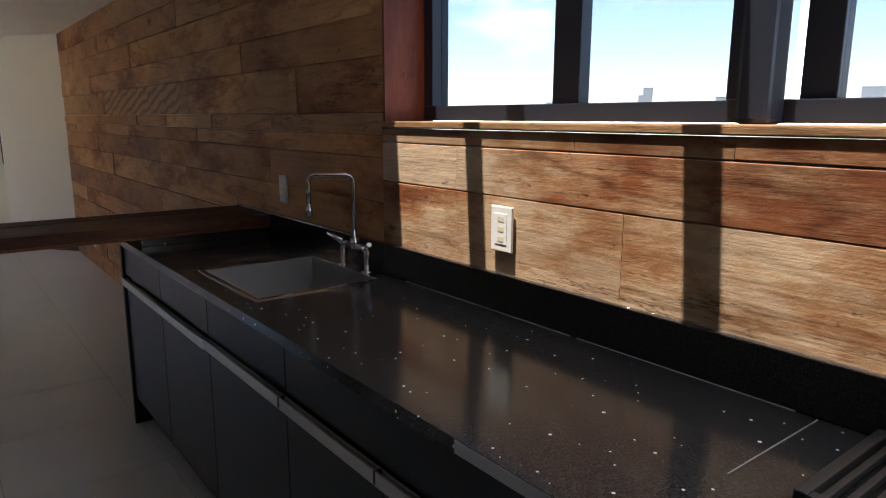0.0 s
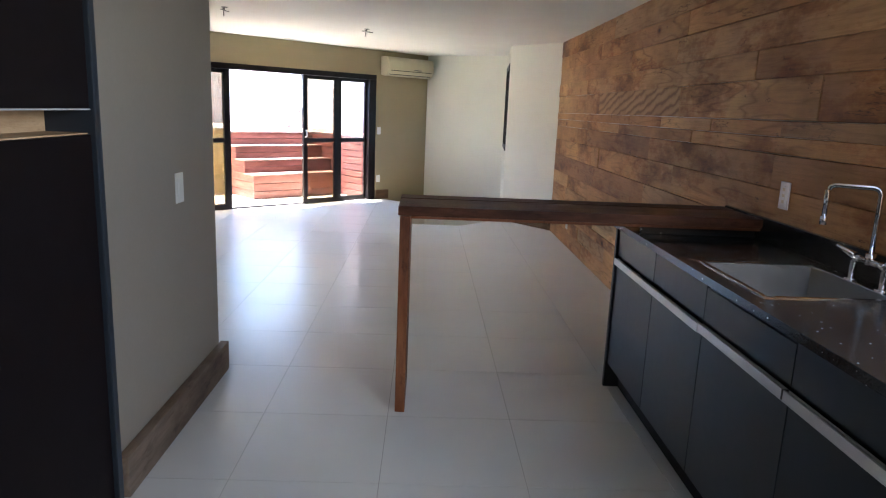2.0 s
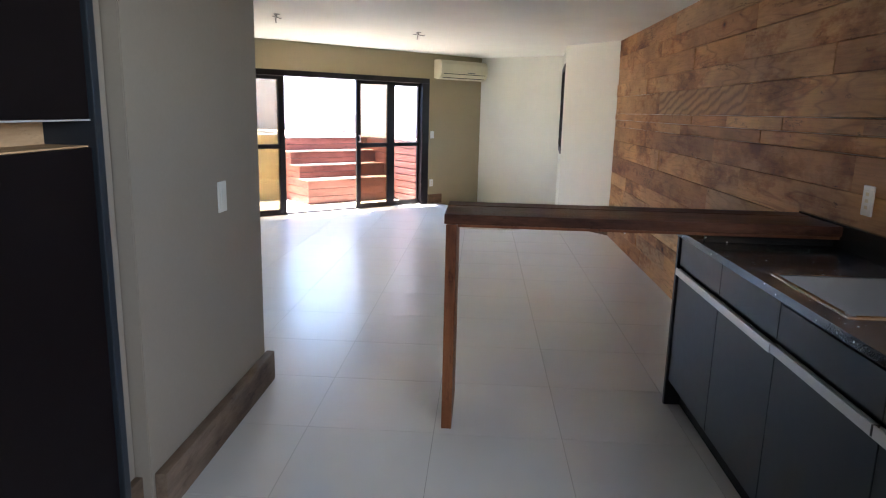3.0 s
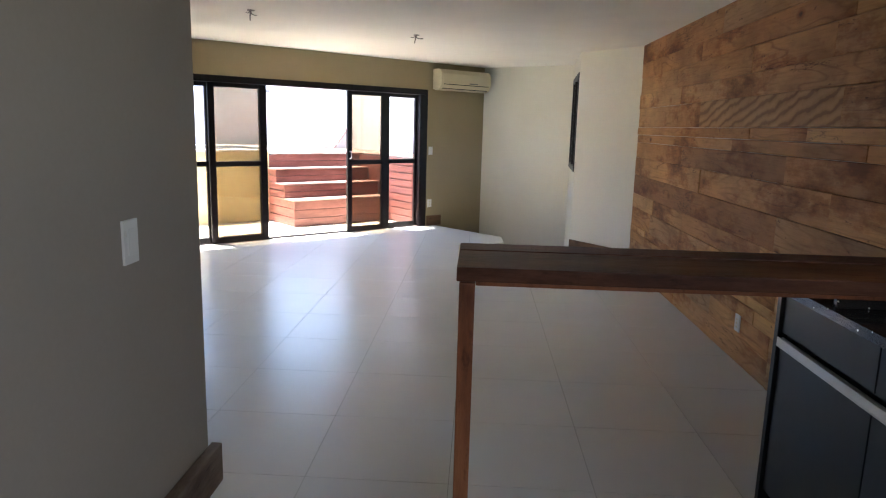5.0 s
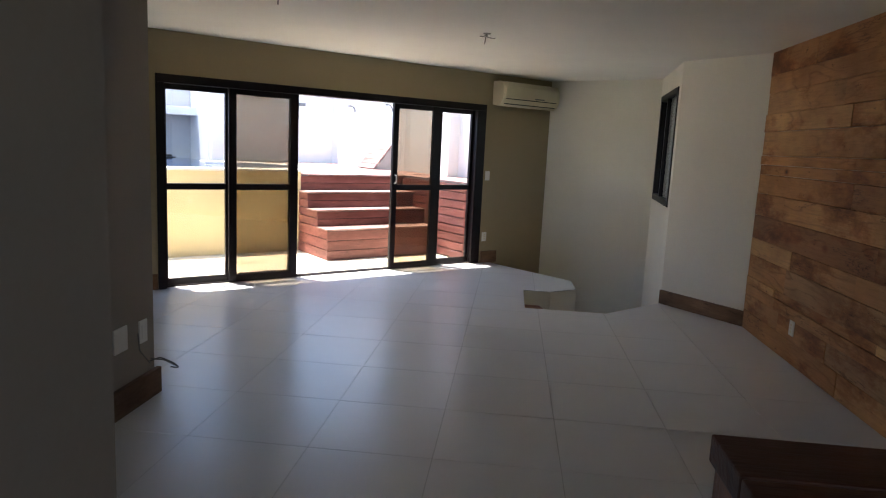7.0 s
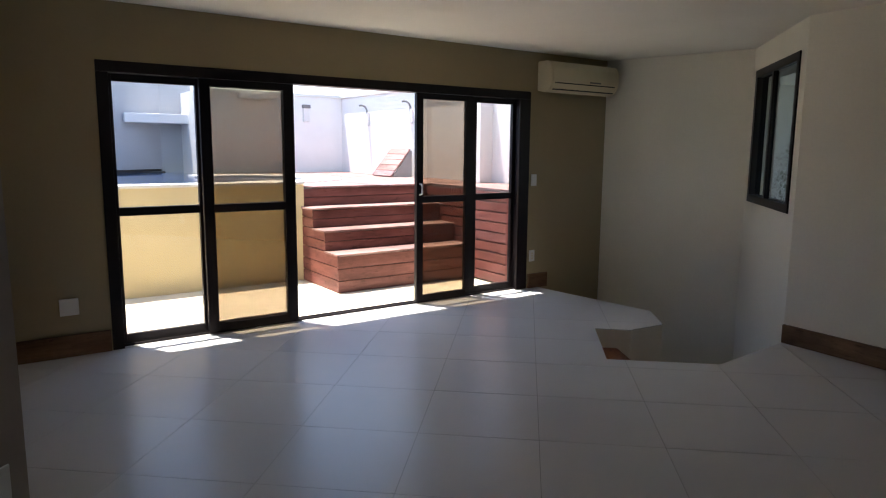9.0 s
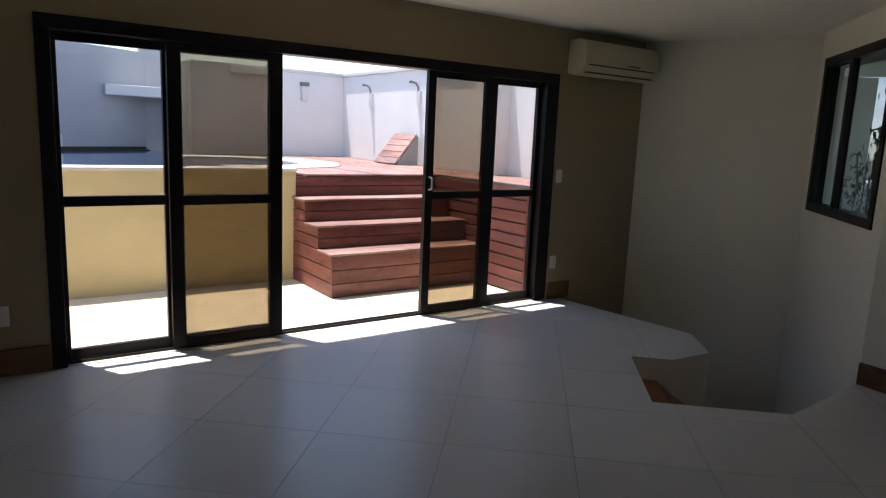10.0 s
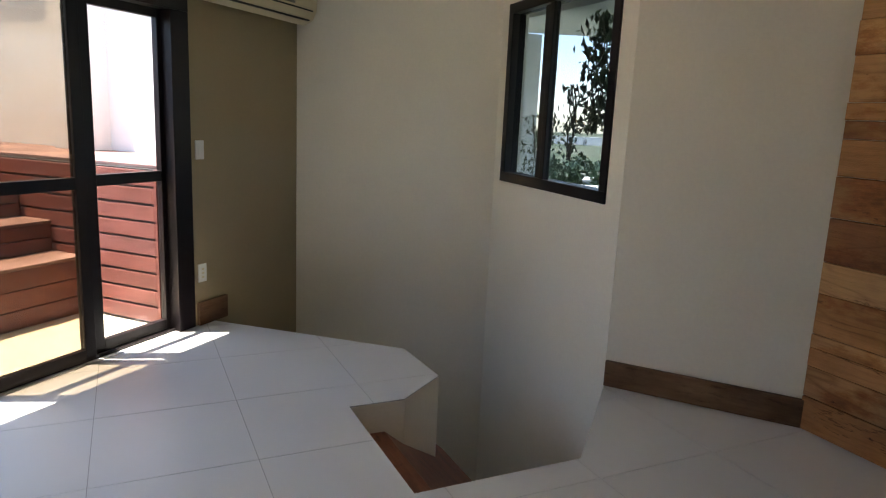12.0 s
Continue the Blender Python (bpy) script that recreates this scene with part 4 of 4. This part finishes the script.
def terr(ob):
    ob.matrix_world = DOOR @ ob.matrix_world
    return ob


tagged(terr(part("pavement", box(-6, 9, 0.122, 2.5, -0.3, -0.012), M_PAVE)), "pale sunlit terrace paving outside the doors", "pavement", kind="structure")

steps = tagged(empty("terrace_steps", DOOR @ pose(S_L, STEP_N[0], -0.012)), "red-brown wooden deck steps with slatted risers", "steps")
siv = Matrix.Translation((-S_L, -STEP_N[0], 0.012))


def add_step_part(name, bm, mat_):
    o = part(name, bm, mat_, steps)
    o.matrix_parent_inverse = siv
    return o


lows = (-0.012, STEP_Z[0], STEP_Z[1], STEP_Z[2])
for k in range(4):
    n0 = STEP_N[k]
    rows = 3 if k == 0 else 2
    top = STEP_Z[k]
    hgt = (top - 0.022 - lows[k]) / rows
    for r in range(rows):
        z = lows[k] + r * hgt
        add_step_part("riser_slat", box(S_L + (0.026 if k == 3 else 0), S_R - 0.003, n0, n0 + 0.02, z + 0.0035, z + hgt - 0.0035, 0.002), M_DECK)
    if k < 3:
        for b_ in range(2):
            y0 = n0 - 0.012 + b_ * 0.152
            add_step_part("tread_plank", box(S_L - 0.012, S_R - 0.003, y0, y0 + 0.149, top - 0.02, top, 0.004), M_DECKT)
    add_step_part("core", box(S_L + 0.0255, S_R - 0.004, n0 + 0.024, 1.735 + 0.02 * (k == 3), lows[k] - (0.03 if k else 0), top - 0.0225), M_SLOT)
    hgt = (top - lows[k]) / rows
    for r in range(rows if k < 3 else 0):
        z = lows[k] + r * hgt
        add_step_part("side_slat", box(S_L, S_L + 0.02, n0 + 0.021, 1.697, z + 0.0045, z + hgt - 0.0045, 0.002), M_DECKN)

deck = tagged(empty("deck", DOOR @ pose(4.0, 3.0, 0)), "raised red-brown wooden terrace deck", "deck")
div = Matrix.Translation((-4.0, -3.0, 0))
def deck_part(name, bm, mat_):
    o = part(name, bm, mat_, deck)
    o.matrix_parent_inverse = div
    return o


SPA_U, SPA_N, SPA_A, SPA_B = 2.35, 3.72, 1.05, 1.22
u = S_L - 0.01
while u < 4.5:
    u1 = min(u + 0.136, 4.565)
    uc = (u + u1) / 2
    runs = [(1.705 if uc < S_R else 0.2, 5.63)]
    if uc < SPA_U + SPA_A - 0.02:
        half = SPA_B * math.sqrt(max(0.0, 1 - (max(uc - SPA_U, 0) / SPA_A) ** 2)) - 0.03
        runs = [(1.705 if u > S_L + 0.02 else 1.97, SPA_N - half), (SPA_N + half, 5.63)]
    for n0, n1 in runs:
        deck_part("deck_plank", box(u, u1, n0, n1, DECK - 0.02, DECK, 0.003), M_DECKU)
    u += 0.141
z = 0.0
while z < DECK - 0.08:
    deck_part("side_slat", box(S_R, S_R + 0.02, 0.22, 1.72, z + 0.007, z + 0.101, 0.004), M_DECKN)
    z += 0.108
for nm, bm, mt in (("core", box(S_R + 0.024, 4.56, 0.22, 1.70, -0.01, DECK - 0.022), M_SLOT), ("end_post", box(S_R - 0.004, S_R + 0.03, 0.195, 0.218, -0.01, DECK - 0.02, 0.003), M_DECKN),
                   ("core", box(3.40, 4.56, 1.80, 5.68, 0.5, DECK - 0.024), M_SLOT)):
    o = part(nm, bm, mt, deck)
    o.matrix_parent_inverse = div

# pool
def spa_outline(off, left=1.75, n=14):
    """The round-ended spa beside the pool, its edge moved in by off."""
    a, b_ = SPA_A - off * 1.5, SPA_B - off
    arc = [(SPA_U + a * math.cos(t), SPA_N + b_ * math.sin(t)) for t in (math.pi * (k / n - 0.5) for k in range(n + 1))]
    return [(left, SPA_N - b_)] + arc + [(left, SPA_N + b_)]


def spa_ring():
    bm = bmesh.new()
    loops = [[bm.verts.new((*p, z)) for p in spa_outline(off)] for off, z in ((0.0, 0.95), (0.0, 1.006), (0.006, 1.012), (0.344, 1.012), (0.35, 1.006), (0.35, 0.9))]
    for lo, hi in zip(loops, loops[1:]):
        for k in range(len(lo) - 1):
            bm.faces.new((lo[k], lo[k + 1], hi[k + 1], hi[k]))
    for k in (0, -1):
        bm.faces.new([lp[k] for lp in loops])
    bmesh.ops.recalc_face_normals(bm, faces=bm.faces)
    return bm


def spa_water():
    bm = bmesh.new()
    add_prism(bm, spa_outline(0.352, 1.3), 0.9, 0.985)
    return bm


pool = tagged(empty("pool", DOOR @ pose(0, POOL_N, -0.012)), "raised pool with yellow rendered wall and white coping", "pool")
piv = Matrix.Translation((0, -POOL_N, 0.012))
for nm, bm, mt in (("pool_wall", box(-5.5, S_L + 0.024, POOL_N, POOL_N + 0.18, -0.012, 1.02, 0.004), M_YELLOW),
                   ("coping", box(-5.5, S_L + 0.026, POOL_N - 0.02, POOL_N + 0.26, 1.021, 1.05, 0.006), M_COPE),
                   ("coping", box(1.62, 2.075, 1.965, 2.495, 0.95, 1.008, 0.006), M_COPE),
                   ("water", box(1.3, 1.618, POOL_N + 0.27, 2.497, 0.9, 0.985), M_WATER),
                   ("water", box(1.3, 2.07, 4.945, 6.71, 0.9, 0.985), M_WATER),
                   ("water", box(1.3, 1.748, 2.5, 2.849, 0.9, 0.985), M_WATER),
                   ("water", box(1.3, 1.748, 4.591, 4.943, 0.9, 0.985), M_WATER),
                   ("tile_band", box(0.2, 6.15, -0.03, -0.002, 0.93, 1.035, 0.0, pose(-3.5, 3.9, 0, 0, 0, 30.05)), M_IRON),
                   ("coping", spa_ring(), M_COPE),
                   ("tile_band", box(-5.5, 1.85, 6.72, 7.0, 0.95, 1.0, 0.006), M_IRON),
                   ("water", box(-5.5, 1.298, POOL_N + 0.27, 6.71, 0.9, 0.985), M_WATER),
                   ("water", spa_water(), M_WATER)):
    o = part(nm, bm, mt, pool)
    o.matrix_parent_inverse = piv


def terrace_wall(name, p0, p1, z1, mat_=None, t=0.18):
    d = Vector((p1[0] - p0[0], p1[1] - p0[1], 0))
    m = DOOR @ pose(p0[0], p0[1], 0, 0, 0, math.degrees(math.atan2(d.y, d.x)))
    o = part(name, box(0, d.length, 0, t, -0.3, z1), mat_ or M_TERR)
    o.matrix_world = m
    return tagged(o, "pale rendered terrace boundary wall", "wall", kind="structure")


WALL_TOP = 2.30
terrace_wall("wall_terrace_east", (4.57, 5.70), (4.57, 0.16), WALL_TOP - 0.05)
tagged(terr(part("wall_terrace_pier", box(4.38, 4.572, 1.55, 1.95, DECK + 0.001, WALL_TOP - 0.052, 0.004), M_TERR)), "pale rendered pier on the terrace wall", "wall", kind="structure")
for x0, x1, y0, y1 in ((4.538, 4.77, 0.16, 5.90), (2.2, 4.536, 5.668, 5.90)):
    tagged(terr(part("trim", box(x0, x1, y0, y1, WALL_TOP - 0.049, WALL_TOP, 0.004), M_COPE)), "projecting pale coping along the terrace wall", "coping", kind="structure")
for nm, p0, p1, z1 in (("wall_terrace_north", (4.75, 5.70), (2.2, 5.70), WALL_TOP - 0.05), ("wall_terrace_return", (2.2, 5.904), (2.2, 7.02), WALL_TOP - 0.004), ("wall_pool_north", (2.38, 7.0), (1.8, 7.0), 2.6), ("wall_pool_west", (1.86, 7.0), (-3.5, 3.9), 2.45), ("wall_pool_south", (-3.4, 4.0), (-3.4, 0.1), 2.6)):
    # pool walls get the darkened paint in place of real shade
    terrace_wall(nm, p1, p0, z1, M_POOLW if "pool" in nm else None)


def lamp_arm(n, label):
    """A curved outdoor lamp on the east terrace wall."""
    l = tagged(empty("wall_lamp", DOOR @ pose(4.57, n, 1.9)), label, "wall lamp", group="curved wall lamps")
    part("back_plate", box(-0.035, -0.001, -0.045, 0.045, -0.12, 0.08, 0.006), M_PLATE, l)
    part("arm", tube([(-0.02, 0, 0.02), (-0.025, 0.01, 0.12), (-0.045, 0.025, 0.17), (-0.07, 0.05, 0.19), (-0.09, 0.07, 0.195)], (0.014, 0.014, 0.015, 0.016, 0.016), 10), M_CABLE, l)
    part("head", tube([(-0.085, 0.067, 0.195), (-0.115, 0.095, 0.19)], (0.02, 0.016), 10), M_CABLE, l)


lamp_arm(4.74, "curved grey outdoor lamp on the white terrace wall")
lamp_arm(3.42, "curved grey outdoor lamp on the white terrace wall")
wl2 = tagged(empty("wall_light", DOOR @ pose(3.89, 5.70, 2.0)), "small white box light on the terrace wall", "wall lamp")
part("box", box(-0.05, 0.05, -0.07, -0.001, -0.16, 0.06, 0.008), M_PLATE, wl2)
part("hood", box(-0.06, 0.06, -0.10, -0.001, 0.06, 0.12, 0.01), M_CABLE, wl2)
gut = tagged(empty("gutter", DOOR @ pose(2.75, 5.70, 2.17)), "short white gutter box on the terrace wall", "gutter")
part("channel", box(0.0, 0.55, -0.14, -0.001, 0.0, 0.09, 0.006), M_PLATE, gut)

# slatted backrest on the deck
hr = tagged(empty("sun_bed_backrest", DOOR @ pose(4.17, 3.62, DECK)), "tilted red-brown slatted backrest standing on the deck", "backrest")
for k in range(5):
    m = pose(0, 0, 0.004, 0, -50, 0)
    # slats take the paler copy, which paints the sun on them
    part("slat", box(0.005 + k * 0.103, 0.101 + k * 0.103, -0.28, 0.28, 0.0, 0.02, 0.003, m), M_DECKU, hr)
for s in (-1, 1):
    bm = bmesh.new()
    a = [bm.verts.new((x, s * 0.26, z)) for x, z in ((0.03, 0.0), (0.36, 0.0), (0.36, 0.385), (0.335, 0.385))]
    c = [bm.verts.new((v.co.x, s * 0.24, v.co.z)) for v in a]
    bm.faces.new(a)
    bm.faces.new(c[::-1])
    for k in range(4):
        bm.faces.new((a[k], c[k], c[(k + 1) % 4], a[(k + 1) % 4]))
    bmesh.ops.recalc_face_normals(bm, faces=bm.faces)
    part("side_panel", bm, M_FILL, hr)

# corner shelf and switch on the far pool wall
sh = tagged(empty("corner_shelf", DOOR @ pose(1.86, 7.0, 1.78)), "white plastered corner shelf above the pool", "shelf")
part("shelf", box(-0.62, 0.36, -0.45, -0.002, 0.0, 0.15, 0.01), M_TERR, sh)

# ---- distance ----
bm = bmesh.new()
bmesh.ops.create_grid(bm, x_segments=8, y_segments=8, size=3000, matrix=pose(0, 0, -32))
tagged(part("ground", bm, M_GROUND), "green fields and town ground far below", "ground", kind="structure")
rnd = random.Random(5)


def tower(x, y, w, d, h, turn, floors, bays, label, mat_=None, z0=-32, windows=True):
    t = tagged(empty("apartment_building", pose(x, y, z0, 0, 0, turn + 180)), label, "building", group="distant buildings")
    part("body", box(-w / 2, w / 2, -d / 2, d / 2, 0, h), mat_ or M_CITY, t)
    part("roof", box(-w / 2 - 0.2, w / 2 + 0.2, -d / 2 - 0.2, d / 2 + 0.2, h, h + 0.6), M_COPE, t)
    if windows:
        for f in range(floors):
            for b_ in range(bays):
                xx = -w / 2 + (b_ + 0.5) * w / bays
                zz = h - (f + 0.65) * 3.0
                part("window", box(xx - 0.62, xx + 0.62, -d / 2 - 0.06, -d / 2 + 0.02, zz - 0.6, zz + 0.6), M_CITYW, t)
    return t


def bearing(deg, r):
    return r * math.cos(radians(deg)), r * math.sin(radians(deg))


apt = tower(*bearing(63.0, 150), 24, 14, 27.5, 153, 7, 12, "pale apartment building with rows of dark windows")
part("roof_block", box(-7, 9, -4, 6, 28.1, 31.2), M_CITY, apt)
part("roof_block", box(2, 6, -3, 3, 31.2, 33.0), M_COPE, apt)
tower(*bearing(54.5, 150), 22, 16, 20, 144, 2, 6, "low white flat-roofed building below the window", M_COPE)
tower(*bearing(51.5, 300), 24, 18, 11, 140, 2, 7, "low white flat-roofed building below the window")
tower(*bearing(59, 240), 20, 14, 14, 150, 1, 4, "low red-roofed house among the trees", M_ROOF)
tower(*bearing(61, 900), 90, 20, 8, 150, 0, 0, "long pale warehouse in the fields", M_COPE, -32, False)
tower(*bearing(54, 1300), 120, 20, 14, 144, 0, 0, "long pale warehouse in the fields", M_COPE, -32, False)
for k in range(14):
    a = radians(rnd.uniform(12, 50))
    r = rnd.uniform(1000, 1700)
    tower(r * math.cos(a), r * math.sin(a), rnd.uniform(14, 30), 16, rnd.uniform(45, 85), math.degrees(a) + 90, 0, 0, "hazy distant tower block on the skyline", None, -32, False)


def far_tree(x, y, h, s):
    t = tagged(empty("tree", pose(x, y, -32)), "leafy green tree far below the window", "tree", group="distant trees")
    part("trunk", tube([(0, 0, 0), (0.1, 0, h * 0.3), (0, 0.1, h * 0.6)], (0.35, 0.28, 0.15), 8), M_STEM, t)
    bm = bmesh.new()
    for _ in range(260):
        v = Vector((rnd.gauss(0, 1), rnd.gauss(0, 1), rnd.gauss(0, 0.8)))
        v = v.normalized() * (rnd.random() ** 0.4)
        c = Vector((v.x * s, v.y * s, h * 0.75 + v.z * s * 0.75))
        m = Matrix.Translation(c) @ Euler((rnd.uniform(0, 6), rnd.uniform(0, 6), rnd.uniform(0, 6))).to_matrix().to_4x4()
        q = s * rnd.uniform(0.1, 0.22)
        bm.faces.new([bm.verts.new(m @ Vector(p)) for p in ((-q, 0, 0), (0, -q * 0.6, q * 0.2), (q, 0, 0), (0, q * 0.6, q * 0.2))])
    part("crown", bm, M_LEAF, t)


for k in range(60):
    far_tree(*bearing(rnd.uniform(50, 62), rnd.uniform(280, 470)), rnd.uniform(10, 15), rnd.uniform(6, 10))

# climbing plants outside the stair window
def vine(name, label, x, y, z_from, z_to, count, spread, size):
    v = tagged(empty(name, pose(x, y, z_from)), label, "plant")
    hgt = z_to - z_from
    for s in range(4):
        pts, px, py = [], rnd.uniform(-spread, spread) * 0.4, rnd.uniform(-spread, spread) * 0.4
        for k in range(7):
            pts.append((px + rnd.uniform(-0.03, 0.03), py + rnd.uniform(-0.03, 0.03), hgt * k / 6))
        part("stem", tube(pts, 0.005, 6), M_STEM, v)
    bm = bmesh.new()
    for _ in range(count):
        t = rnd.random()
        c = Vector((rnd.gauss(0, spread * 0.5), rnd.gauss(0, spread * 0.5), hgt * t))
        m = Matrix.Translation(c) @ Euler((rnd.uniform(0, 6), rnd.uniform(0, 6), rnd.uniform(0, 6))).to_matrix().to_4x4()
        q = size * rnd.uniform(0.7, 1.3)
        a, b1, b2, e, mid = (bm.verts.new(m @ Vector(p)) for p in ((-q, 0, 0), (0, -q * 0.45, q * 0.18), (0, q * 0.45, q * 0.18), (q, 0, 0.0), (0, 0, 0)))
        for f in ((a, b1, mid), (b1, e, mid), (a, mid, b2), (mid, e, b2)):
            bm.faces.new(f)
    part("foliage", bm, M_LEAF, v)


vine("hanging_vine", "dark leafy vine hanging outside the stair window", 1.485, 10.47, 1.32, 2.05, 400, 0.125, 0.034)
vine("hanging_vine", "thin dark vine strand hanging outside the stair window", 1.44, 10.66, 1.12, 1.62, 60, 0.10, 0.03)
vine("potted_shrub", "thin leafy shrub outside the stair window", 1.72, 11.42, -0.3, 1.42, 1100, 0.27, 0.022)
bm = bmesh.new()
add_prism(bm, [(1.33, 9.2), (3.2, 9.2), (3.2, 11.30), (1.33, 11.90)], 2.08, 2.25)
tagged(part("trim", bm, M_TERR), "plain soffit over the outside ledge", "soffit", kind="structure")
tagged(part("trim", box(1.33, 1.88, 11.78, 11.95, -0.3, 2.078), M_TERR), "pale outside pilaster beside the stair window", "pilaster", kind="structure")
tagged(part("pavement", box(1.32, 2.7, 9.2, 11.95, -0.5, -0.302), M_PAVE), "narrow outside ledge below the stair window", "ledge", kind="structure")
